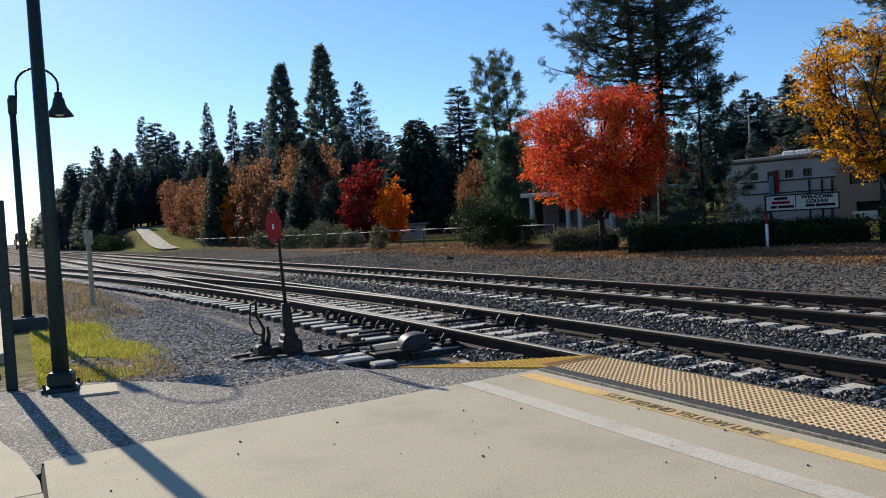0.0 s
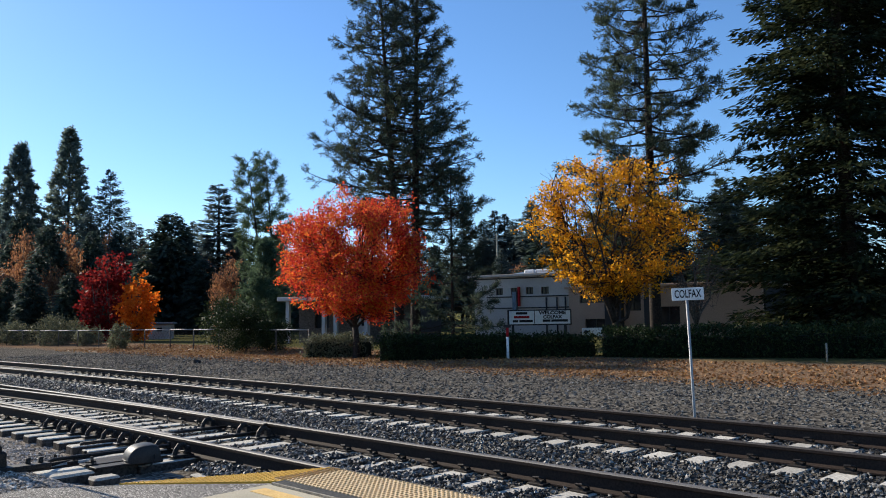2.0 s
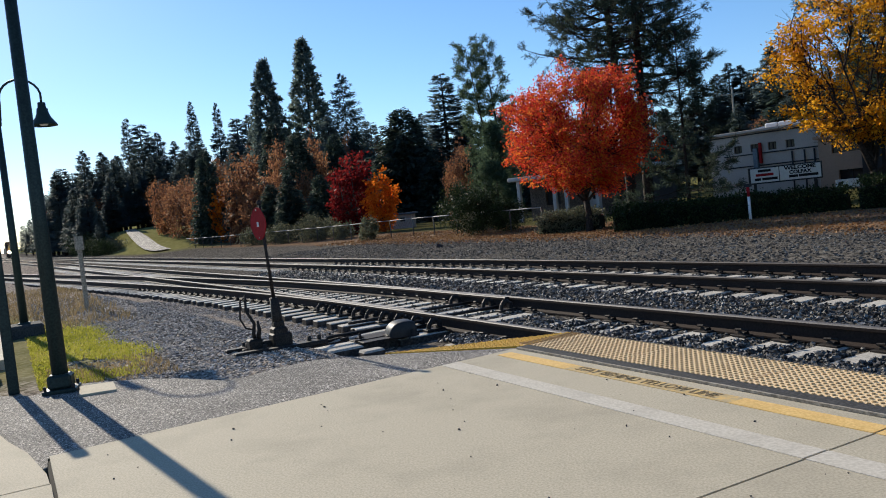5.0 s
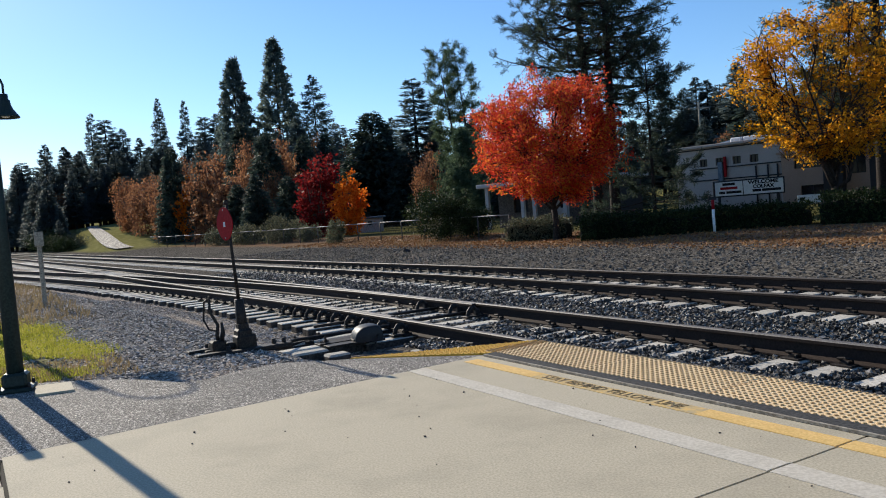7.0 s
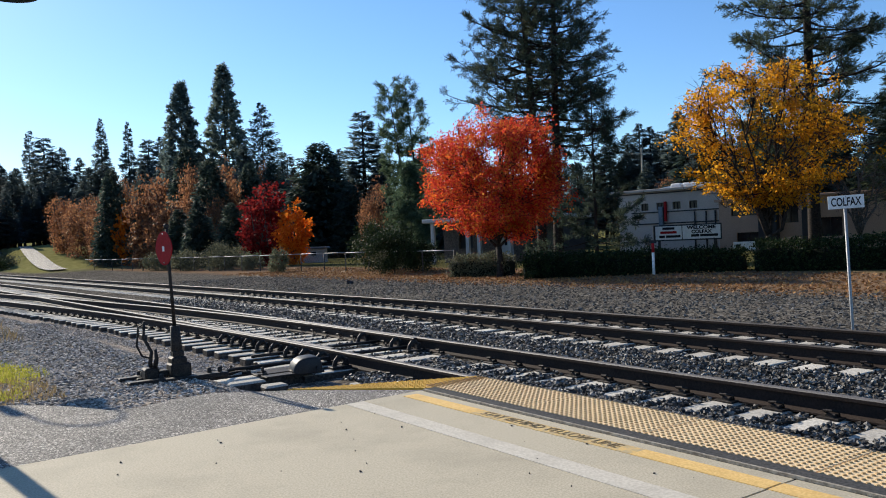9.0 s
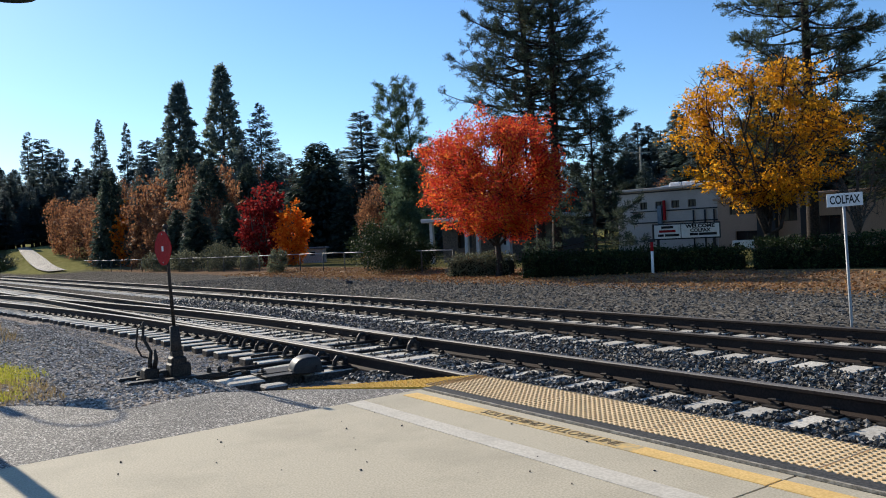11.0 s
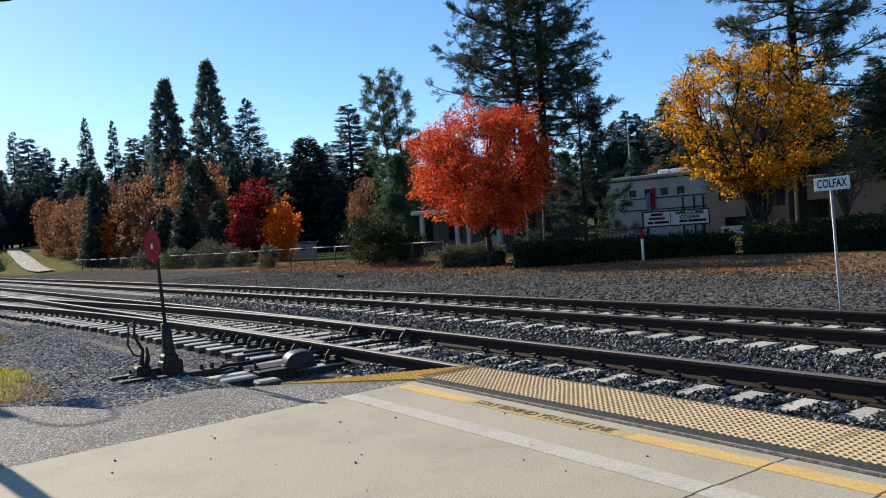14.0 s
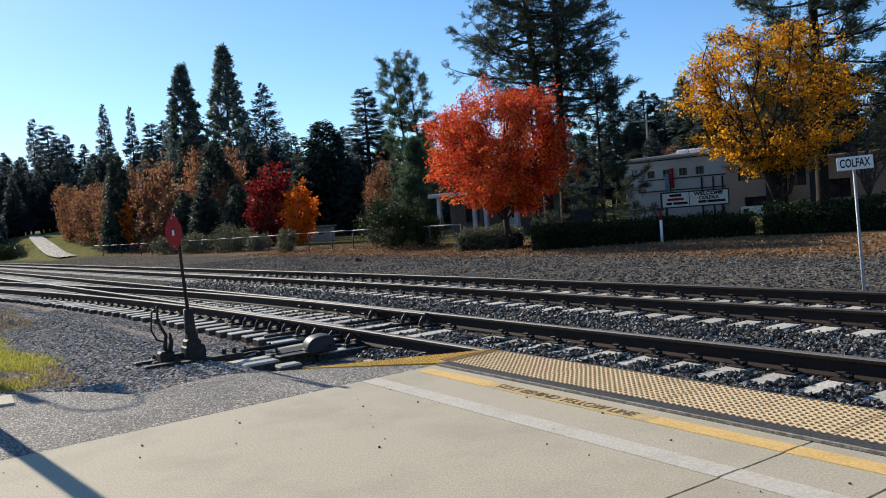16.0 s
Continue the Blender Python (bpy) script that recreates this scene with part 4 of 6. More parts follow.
def broadleaf(name, at, height, radius, bare, leaf_mat, bark, leaves, leaf, label, seed, group="", thin=0.0, twigs=True, low=0.0):
    """A round-crowned tree: forked trunk, limbs, twigs, and leaves in uneven clumps with gaps. bare: height of the clear trunk."""
    rng = np.random.default_rng(seed)
    tree = thing(name, at, label, "tree", group)
    fork = bare * 1.15
    tr = max(0.05, height * 0.021)
    trunk = tube([(0, 0, -0.25), (0.02, 0, 0.05), (0.03, 0.02, fork * 0.6), (0.0, 0.03, fork)], [tr * 1.5, tr * 1.15, tr, tr * 0.85], 10)
    put("trunk", mesh_of("trunk", trunk[0], trunk[1], bark, None, True), tree)
    centre = np.array([0, 0, bare + (height - bare) * 0.5 - low * 0.5])
    half = np.array([radius, radius, (height - bare) * 0.5 + low * 0.5])
    tips, pieces = [], []
    for i in range(9):
        az = i * 2.4 + rng.uniform(-0.3, 0.3)
        reach = rng.uniform(0.45, 0.8) if i else 0.1
        end = centre + half * np.array([math.cos(az) * reach, math.sin(az) * reach, rng.uniform(0.0, 0.75) if i else 0.85])
        pts = limb_points((0, 0, fork * rng.uniform(0.8, 1.0)), end, 0.1 * radius, rng)
        v, f = tube(pts, list(np.linspace(tr * 0.6, tr * 0.14, 6)), 6)
        put("limb", mesh_of("limb", v, f, bark, None, True), tree)
        for j in range(12):
            k = rng.integers(2, 6)
            d = rng.normal(size=3) * np.array([1, 1, 0.7]) + np.array([math.cos(az), math.sin(az), 0.4])
            tip = pts[k] + d / np.linalg.norm(d) * radius * rng.uniform(0.25, 0.6)
            q = (tip - centre) / half
            if np.linalg.norm(q) > 1.02:
                tip = centre + half * q / np.linalg.norm(q) * 1.02
            if twigs:
                pieces.append(tube(limb_points(pts[k], tip, 0.05, rng, 4), [tr * 0.2, tr * 0.13, tr * 0.09, tr * 0.05], 4, False))
            tips.append(tip)
    shell = unit(int(len(tips) * 3.4), rng)
    rough = np.array([0.84 + 0.32 * noise.noise((s[0] * 1.7 + seed, s[1] * 1.7, s[2] * 1.7)) for s in shell])
    lower = np.where(shell[:, 2] < -0.3, 0.88, 1.0)
    outer = centre + shell * half * (rough * lower * rng.uniform(0.66, 0.97, len(shell)))[:, None]
    tips = np.array(tips)
    if twigs:
        for c in outer:
            near = tips[np.argmin(((tips - c) ** 2).sum(1))]
            pieces.append(tube(limb_points(near, c, 0.03, rng, 3), [tr * 0.09, tr * 0.07, tr * 0.04], 3, False))
        v, f = join(*pieces)
        tagged(put("twigwork", mesh_of("twigwork", v, f, bark), tree), "fine bare twigs", "", "", "stuff")
    clumps = np.concatenate([tips, outer])
    keep = np.array([noise.noise((c[0] * 0.9 + seed, c[1] * 0.9, c[2] * 0.9)) for c in clumps]) > -0.45 + thin
    clumps = clumps[keep]
    pick = rng.integers(0, len(clumps), leaves)
    spread = radius * 0.085
    pos = clumps[pick] + rng.normal(size=(leaves, 3)) * spread * np.array([1, 1, 0.75])
    pos[:, 2] = np.where(pos[:, 2] < 0.1, rng.uniform(0.1, 1.2, leaves), pos[:, 2])
    v, f = kites(pos, unit(leaves, rng) + np.array([0, 0, -0.35]), unit(leaves, rng), rng.uniform(0.7, 1.25, leaves) * leaf, rng.uniform(0.5, 0.85, leaves) * leaf)
    tagged(put("crown", mesh_of("crown", v, f, leaf_mat), tree), "uneven crown of leaves", "", "", "stuff")
    return tree


def crown_tree(name, at, height, radius, bare, leaf_mat, bark, limbs, boughs, twigs, per_twig, leaf, label, seed, centre_x=0.0, base=0.0, fan=0.95, gaps=0.0, tuft=0.1):
    """A spreading tree grown outwards: trunk, steep limbs, boughs, twigs, and leaves that sit along the twigs. base: height of the crown's underside; gaps: share of bare twigs."""
    rng = np.random.default_rng(seed)
    tree = thing(name, at, label, "tree")
    fork, tr = bare, max(0.06, height * 0.018)
    v, f = tube([(0, 0, -0.25), (0.02, 0, 0.05), (0.04, 0.02, fork * 0.6), (0.0, 0.03, fork)], [tr * 1.55, tr * 1.15, tr, tr * 0.95], 10)
    put("trunk", mesh_of("trunk", v, f, bark, None, True), tree)
    mid = np.array([centre_x, 0, base + (height - base) * 0.37])

    def rim(d):
        """How far the crown reaches from its middle along d: flat below, domed above, uneven all round."""
        tall = (height - mid[2]) if d[2] > 0 else (mid[2] - base)
        r = 1 / math.sqrt((d[0] ** 2 + d[1] ** 2) / radius ** 2 + d[2] ** 2 / tall ** 2)
        return r * (0.93 + 0.28 * noise.noise((d[0] * 1.9 + seed, d[1] * 1.9, d[2] * 1.9)) + 0.14 * noise.noise((d[0] * 5 + seed, d[1] * 5, d[2] * 5)))

    def held(q):
        d = q - mid
        k = np.linalg.norm(d)
        return mid + d * min(1.0, rim(d / k) / k * rng.uniform(0.66, 1.02)) if k > 1e-6 else q

    wood, leaves_at, leaves_dir = [], [], []
    for i in range(limbs):
        az, up = i * 2.4 + rng.uniform(-0.35, 0.35), (rng.uniform(0.35, fan) if i else 0.1)
        d = np.array([math.cos(az) * math.sin(up), math.sin(az) * math.sin(up), math.cos(up)])
        root = np.array([0.0, 0.03, fork * (rng.uniform(0.85, 0.98) if i < 4 else rng.uniform(1.0, 1.9))])
        pts = limb_points(root, held(root + d * height) * 0.93 + root * 0.07, -0.02 * radius, rng, 8)
        v, f = tube(pts, list(np.linspace(tr * (0.72 if i == 0 else 0.5 if i < 4 else 0.34), tr * 0.1, 8)), 6)
        put("limb", mesh_of("limb", v, f, bark, None, True), tree)
        for j in range(boughs):
            k = 1 + int((j + rng.uniform(0, 1)) / boughs * 6.9)
            out = pts[k] - mid
            out[2] *= 0.6
            d = out / (np.linalg.norm(out) + 1e-6) * 0.8 + (pts[k] - pts[k - 1]) / np.linalg.norm(pts[k] - pts[k - 1]) * 0.5 + rng.normal(size=3) * 0.55 + np.array([0, 0, 0.12 if k > 3 else -0.25])
            tip = held(pts[k] + d / np.linalg.norm(d) * radius * rng.uniform(0.3, 0.75))
            bough = limb_points(pts[k], tip, 0.04 * radius, rng, 5)
            wood.append(tube(bough, [tr * 0.17, tr * 0.13, tr * 0.1, tr * 0.07, tr * 0.04], 4, False))
            for m in range(twigs):
                c = rng.integers(1, 5)
                d = bough[c] - bough[c - 1]
                d = d / (np.linalg.norm(d) + 1e-6) * 0.7 + rng.normal(size=3) * 0.75 + np.array([0, 0, 0.15])
                end = held(bough[c] + d / np.linalg.norm(d) * radius * rng.uniform(0.1, 0.26))
                wood.append(tube([bough[c], (bough[c] + end) / 2 + rng.normal(size=3) * 0.02, end], [tr * 0.06, tr * 0.045, tr * 0.025], 3, False))
                if rng.uniform() < gaps or noise.noise(tuple(end * 0.8 + seed)) < -0.42:
                    continue
                t = rng.uniform(0.25, 1.08, per_twig)[:, None]
                leaves_at.append(bough[c] + (end - bough[c]) * t + rng.normal(size=(per_twig, 3)) * tuft * np.array([1, 1, 0.8]))
                leaves_dir.append(np.broadcast_to(end - bough[c], (per_twig, 3)))
    v, f = join(*wood)
    tagged(put("twigwork", mesh_of("twigwork", v, f, bark), tree), "fine bare twigs", "", "", "stuff")
    pos, along = np.concatenate(leaves_at), np.concatenate(leaves_dir)
    n = len(pos)
    v, f = kites(pos, along + 1.1 * unit(n, rng) * np.linalg.norm(along, axis=1, keepdims=True) + np.array([0, 0, -0.15]), unit(n, rng), rng.uniform(0.65, 1.3, n) * leaf, rng.uniform(0.5, 0.85, n) * leaf)
    tagged(put("crown", mesh_of("crown", v, f, leaf_mat), tree), "uneven crown of leaves", "", "", "stuff")
    return tree


def tufted(name, at, height, radius, start, shape, mat, bark, branches, tufts, needles, needle, brush, label, seed, group="", rise=0.15, lean_top=(0, 0), ragged=0.3, wide=0.09, inner=0.3, fan=0.32):
    """An evergreen whose foliage sits in brushes at the ends of side shoots, so that trunk, branches and sky show between them.
    shape(x): reach from the crown's base (0) to its top (1). brush: length of one shoot's brush; needle: length of a needle."""
    rng = np.random.default_rng(seed)
    tree = thing(name, at, label, "tree", group)
    tr = height * 0.0125
    axis = lambda z: np.array([lean_top[0] * (z / height) ** 1.3, lean_top[1] * (z / height) ** 1.3, z])
    zs = np.linspace(0, height, 12)
    v, f = tube([(0, 0, -0.4)] + [axis(z) for z in zs], [tr * 1.25] + [max(0.02, tr * (1 - 0.95 * z / height)) for z in zs], 10)
    put("trunk", mesh_of("trunk", v, f, bark, None, True), tree)
    wood, pos, along = [], [], []
    for i in range(branches):
        x = ((i + rng.uniform(0, 1)) / branches) ** 1.06
        z = height * (start + (1 - start) * x)
        reach = radius * shape(x) * rng.uniform(1 - ragged, 1.08)
        az = i * 2.39996 + rng.uniform(-0.5, 0.5)
        out, side = np.array([math.cos(az), math.sin(az), 0]), np.array([-math.sin(az), math.cos(az), 0])
        lift = (rise + 0.55 * x ** 2 + rng.normal() * 0.14) * reach
        sway = rng.normal() * 0.08 * reach
        at_t = lambda t: axis(z) + out * reach * t + side * sway * math.sin(2.5 * t) + np.array([0, 0, lift * t * (0.55 + 0.45 * t) - 0.06 * reach * math.sin(math.pi * t)])
        wood.append(tube([at_t(t) for t in (0, 0.3, 0.6, 0.85, 1.0)], [tr * q * (1 - 0.6 * x) for q in (0.24, 0.19, 0.13, 0.09, 0.05)], 4, False))
        for j in range(max(2, int(tufts * (0.3 + 0.7 * shape(x))))):
            t = rng.uniform(inner, 1.0) ** 0.8 if j else 1.0
            root = at_t(t)
            d = out * 0.75 + side * rng.choice([-1.0, 1.0]) * rng.uniform(0.2, 1.0) * (1.2 - t) * 1.6 + np.array([0, 0, 0.2 + rng.normal() * 0.45])
            d /= np.linalg.norm(d)
            tip = root + d * (brush * 0.6 + reach * fan * (1.1 - t) * rng.uniform(0.4, 1.0))
            wood.append(tube([root, (root + tip) / 2 - np.array([0, 0, 0.03]), tip], [tr * 0.06, tr * 0.045, tr * 0.02], 3, False))
            k = rng.uniform(-0.75, 0.15, needles)[:, None]
            pos.append(tip + d * k * brush + rng.normal(size=(needles, 3)) * brush * 0.1)
            along.append(d * rng.uniform(0.3, 1.1, needles)[:, None] + unit(needles, rng) * 0.75 + np.array([0, 0, 0.12]))
    pos, along = np.concatenate(pos), np.concatenate(along)
    n = len(pos)
    v, f = kites(pos, along, unit(n, rng), rng.uniform(0.7, 1.2, n) * needle, rng.uniform(0.8, 1.2, n) * needle * wide)
    tv, tf = join(*wood)
    tagged(put("branchwork", mesh_of("branchwork", tv, tf, bark), tree), "thin dark branches", "", "", "stuff")
    tagged(put("crown", mesh_of("crown", v, f, mat), tree), "brushes of needles at the shoot ends", "", "", "stuff")
    return tree


def conifer(name, at, height, radius, start, shape, mat, bark, branches, sprays, size, label, seed, group="", droop=-0.15, lean_top=(0, 0), puff=0, ragged=0.3):
    """An evergreen: a tapering trunk, whorled branches and sprays of needles along them. shape(x): reach from crown base (0) to top (1).
    puff: needles in a bunch, for pines with clumped foliage."""
    rng = np.random.default_rng(seed)
    tree = thing(name, at, label, "tree", group)
    tr = height * 0.0125
    axis = lambda z: np.array([lean_top[0] * (z / height) ** 1.3, lean_top[1] * (z / height) ** 1.3, z])
    zs = np.linspace(0, height, 9)
    v, f = tube([(0, 0, -0.4)] + [axis(z) for z in zs], [tr * 1.25] + [max(0.02, tr * (1 - 0.93 * z / height)) for z in zs], 9)
    put("trunk", mesh_of("trunk", v, f, bark, None, True), tree)
    pos, along, twig, grow = [], [], [], []
    for i in range(branches):
        x = (i + rng.uniform(0, 1)) / branches
        z = height * (start + (1 - start) * x)
        reach = radius * shape(x) * rng.uniform(1 - ragged, 1.08)
        az = rng.uniform(0, 2 * math.pi)
        out = np.array([math.cos(az), math.sin(az), 0])
        root = axis(z)
        rise = droop * reach * (1 - 0.9 * x) + rng.normal() * 0.05 * reach
        tipz = rise + 0.12 * reach
        bend_pts = [root + out * reach * t + np.array([0, 0, rise * t + (tipz - rise) * t ** 3]) for t in (0, 0.35, 0.7, 1.0)]
        if puff or i % 3 == 0:
            twig.append(tube(bend_pts, [tr * 0.22 * (1 - 0.6 * x), tr * 0.16 * (1 - 0.6 * x), tr * 0.1 * (1 - 0.6 * x), 0.01], 4, False))
        count = max(2, int(sprays * (0.35 + 0.65 * shape(x))))
        for t in rng.uniform(0.22 if not puff else 0.35, 1.0, count):
            p = root + out * reach * t + np.array([0, 0, rise * t + (tipz - rise) * t ** 3])
            side = np.array([-out[1], out[0], 0]) * rng.normal() * (0.22 * reach * (1.15 - t) + 0.1 * size)
            grow.append(min(1.0, max(0.5, 0.42 + 0.8 * shape(x))))
            pos.append(p + side + np.array([0, 0, rng.normal() * size * 0.25 * grow[-1]]))
            along.append(out * 0.9 + side * 0.6 / max(0.2, size) + np.array([0, 0, droop * 0.9 + rng.normal() * 0.3]))
    pos, along, grow = np.array(pos), np.array(along), np.array(grow)
    if puff:
        pos, along = np.repeat(pos, puff, axis=0), np.repeat(along, puff, axis=0) * 0.5
        along = along + unit(len(pos), rng) + np.array([0, 0, 0.25])
        pos = pos + unit(len(pos), rng) * size * 0.16
        v, f = kites(pos, along, unit(len(pos), rng), rng.uniform(0.7, 1.2, len(pos)) * size, rng.uniform(0.07, 0.12, len(pos)) * size)
    else:
        v, f = kites(pos, along, np.array([0, 0, 1.0]) + 0.5 * unit(len(pos), rng), rng.uniform(0.7, 1.3, len(pos)) * size * grow, rng.uniform(0.3, 0.55, len(pos)) * size * grow)
    if twig:
        tv, tf = join(*twig)
        tagged(put("branchwork", mesh_of("branchwork", tv, tf, bark), tree), "thin dark branches", "", "", "stuff")
    tagged(put("crown", mesh_of("crown", v, f, mat), tree), "layered needle sprays", "", "", "stuff")
    return tree


def stood(x, y, turn=0.0, s=1.0, sz=1.0, dz=0.0):
    return Matrix.Translation((x, y, ground_z(x, y) + dz)) @ Matrix.Rotation(turn, 4, "Z") @ Matrix.Diagonal((s, s, sz, 1))


cone = lambda x: (1 - x) ** 0.66 + 0.01

slim = lambda x: 0.25 + 0.75 * (1 - x) ** 0.7

# the large trees beyond the fence
crown_tree("maple_tree", stood(5.75, 30.4), 6.55, 3.65, 1.15, M_redleaf, M_bark, 15, 16, 9, 34, 0.09, "round maple in bright red and orange leaf behind the fence", 6, -0.1, 1.35, 1.15, 0.08, 0.1)
crown_tree("autumn_tree", stood(13.55, 24.65), 7.2, 3.7, 1.1, M_yellowleaf, M_bark, 13, 15, 9, 28, 0.094, "spreading golden autumn tree with sparse leaves behind the hedge", 14, 0.1, 1.7, 1.0, 0.5, 0.085)
broadleaf("bare_tree", stood(17.6, 26.0), 4.0, 1.3, 0.9, M_brownleaf, M_barkgrey, 160, 0.07, "small leafless tree with thin grey twigs behind the hedge", 12)
twin = lambda x: (1 - x) ** 0.85 + 0.02
tufted("pine_tree", stood(9.15, 37.15), 20.0, 4.0, 0.34, twin, M_pine, M_bark, 140, 17, 40, 0.2, 0.4, "tall dark pine with a leaning trunk behind the maple", 21, "twin pines", 0.16, (-1.0, 0), 0.42, 0.13, 0.16, 0.4)
tufted("pine_tree", stood(9.85, 36.95), 20.4, 3.5, 0.27, twin, M_pine, M_bark, 140, 17, 40, 0.2, 0.4, "tall dark pine with a straight trunk behind the maple", 22, "twin pines", 0.14, (0.35, 0), 0.42, 0.13, 0.16, 0.4)
tufted("pine_tree", stood(10.9, 34.5), 7.7, 2.8, 0.08, lambda x: (1 - x) ** 0.6 + 0.04, M_pine, M_bark, 54, 15, 40, 0.2, 0.38, "small sparse dark pine beside the twin pines", 23, "", 0.1, (0.0, 0), 0.55, 0.13, 0.16, 0.4)
tufted("pine_tree", stood(21.0, 34.3), 24.0, 4.9, 0.15, lambda x: (1 - x) ** 0.6 + 0.01, M_pine, M_bark, 140, 24, 44, 0.22, 0.46, "tall dark pine behind the golden tree", 24, "", 0.04, (0.0, 0), 0.42, 0.14, 0.16, 0.4)
conifer("redwood_tree", stood(24.7, 26.0), 26, 5.6, 0.05, lambda x: min(1.0, 1.15 * (1 - x)) ** 0.7 + 0.02, M_redwood, M_bark, 480, 240, 0.32, "broad dark redwood with drooping sprays behind the hedge", 25, "", -0.38, (0, 0), 0, 0.35)
tufted("young_pine", stood(5.5, 67.9), 14.3, 2.3, 0.1, slim, M_lightpine, M_bark, 66, 12, 38, 0.36, 0.66, "slender light green pine leaning slightly", 26, "pair of slender pines", 0.2, (-1.55, 0), 0.4, 0.11)
tufted("young_pine", stood(6.4, 68.3), 14.6, 2.4, 0.2, slim, M_lightpine, M_bark, 50, 12, 38, 0.36, 0.66, "slender light green pine leaning slightly", 27, "pair of slender pines", 0.1, (-0.95, 0), 0.45, 0.11)
conifer("young_pine", stood(5.0, 62.0), 7.2, 2.4, 0.05, cone, M_lightpine, M_bark, 70, 18, 0.45, "bushy light green pine below the slender pair", 28, "", -0.15, (0, 0), 20)

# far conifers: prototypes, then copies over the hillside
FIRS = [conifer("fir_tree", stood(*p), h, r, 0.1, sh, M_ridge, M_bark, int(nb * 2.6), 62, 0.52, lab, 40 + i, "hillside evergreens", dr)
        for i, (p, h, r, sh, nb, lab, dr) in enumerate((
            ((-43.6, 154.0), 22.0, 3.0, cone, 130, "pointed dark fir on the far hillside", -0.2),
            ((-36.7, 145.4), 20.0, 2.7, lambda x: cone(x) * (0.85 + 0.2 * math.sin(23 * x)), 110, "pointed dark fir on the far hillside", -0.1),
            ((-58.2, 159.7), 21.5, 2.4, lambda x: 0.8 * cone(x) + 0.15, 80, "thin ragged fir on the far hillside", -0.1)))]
spire = lambda x: (1 - x) ** 0.82
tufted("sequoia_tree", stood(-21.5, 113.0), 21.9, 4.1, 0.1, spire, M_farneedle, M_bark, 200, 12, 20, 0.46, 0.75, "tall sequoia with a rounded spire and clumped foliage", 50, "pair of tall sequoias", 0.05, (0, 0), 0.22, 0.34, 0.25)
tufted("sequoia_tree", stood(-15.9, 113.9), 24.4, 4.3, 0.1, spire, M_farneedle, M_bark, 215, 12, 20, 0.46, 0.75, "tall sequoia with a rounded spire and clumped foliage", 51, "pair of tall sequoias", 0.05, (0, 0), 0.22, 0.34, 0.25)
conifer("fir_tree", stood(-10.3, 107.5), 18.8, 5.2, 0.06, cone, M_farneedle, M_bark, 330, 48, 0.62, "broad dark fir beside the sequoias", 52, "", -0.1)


def fir_copies(rows, made_for):
    for i, (x, y, top, r) in enumerate(rows):
        proto = FIRS[(i * 2 + made_for) % 3]
        ph, pr = ((22.0, 3.0), (20.0, 2.7), (21.5, 2.4))[(i * 2 + made_for) % 3]
        h = top - ground_z(x, y) + 0.3
        copy_thing(proto, stood(x, y, random.uniform(0, 6), min(r * 2.2, 0.25 * h) / pr, h / ph))


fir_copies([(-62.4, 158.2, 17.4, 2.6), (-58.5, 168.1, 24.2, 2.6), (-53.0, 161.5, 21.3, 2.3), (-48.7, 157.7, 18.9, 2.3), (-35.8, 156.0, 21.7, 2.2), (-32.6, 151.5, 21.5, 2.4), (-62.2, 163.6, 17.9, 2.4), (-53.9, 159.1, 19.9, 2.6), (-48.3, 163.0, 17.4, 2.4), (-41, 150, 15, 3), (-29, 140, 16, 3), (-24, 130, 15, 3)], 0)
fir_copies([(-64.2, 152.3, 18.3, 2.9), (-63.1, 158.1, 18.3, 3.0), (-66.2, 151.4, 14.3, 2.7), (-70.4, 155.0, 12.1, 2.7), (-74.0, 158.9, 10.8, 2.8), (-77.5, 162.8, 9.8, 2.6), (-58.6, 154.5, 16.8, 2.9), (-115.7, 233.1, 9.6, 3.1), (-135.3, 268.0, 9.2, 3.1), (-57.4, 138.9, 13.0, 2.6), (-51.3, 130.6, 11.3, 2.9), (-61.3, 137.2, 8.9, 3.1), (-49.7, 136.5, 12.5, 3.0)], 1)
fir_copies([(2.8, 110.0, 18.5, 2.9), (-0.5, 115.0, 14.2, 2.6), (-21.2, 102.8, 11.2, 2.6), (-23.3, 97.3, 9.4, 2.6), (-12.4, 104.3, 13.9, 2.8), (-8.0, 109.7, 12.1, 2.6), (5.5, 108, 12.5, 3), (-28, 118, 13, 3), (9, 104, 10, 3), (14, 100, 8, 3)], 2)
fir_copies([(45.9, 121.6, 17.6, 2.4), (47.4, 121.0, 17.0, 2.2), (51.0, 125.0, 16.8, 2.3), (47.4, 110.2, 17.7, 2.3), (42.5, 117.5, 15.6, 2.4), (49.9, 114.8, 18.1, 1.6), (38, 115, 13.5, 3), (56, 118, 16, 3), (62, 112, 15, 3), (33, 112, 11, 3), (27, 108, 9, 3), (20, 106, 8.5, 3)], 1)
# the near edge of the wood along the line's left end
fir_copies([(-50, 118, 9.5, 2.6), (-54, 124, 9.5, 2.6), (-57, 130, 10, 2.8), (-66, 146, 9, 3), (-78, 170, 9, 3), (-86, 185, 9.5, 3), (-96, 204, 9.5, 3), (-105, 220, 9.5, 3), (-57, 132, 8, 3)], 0)

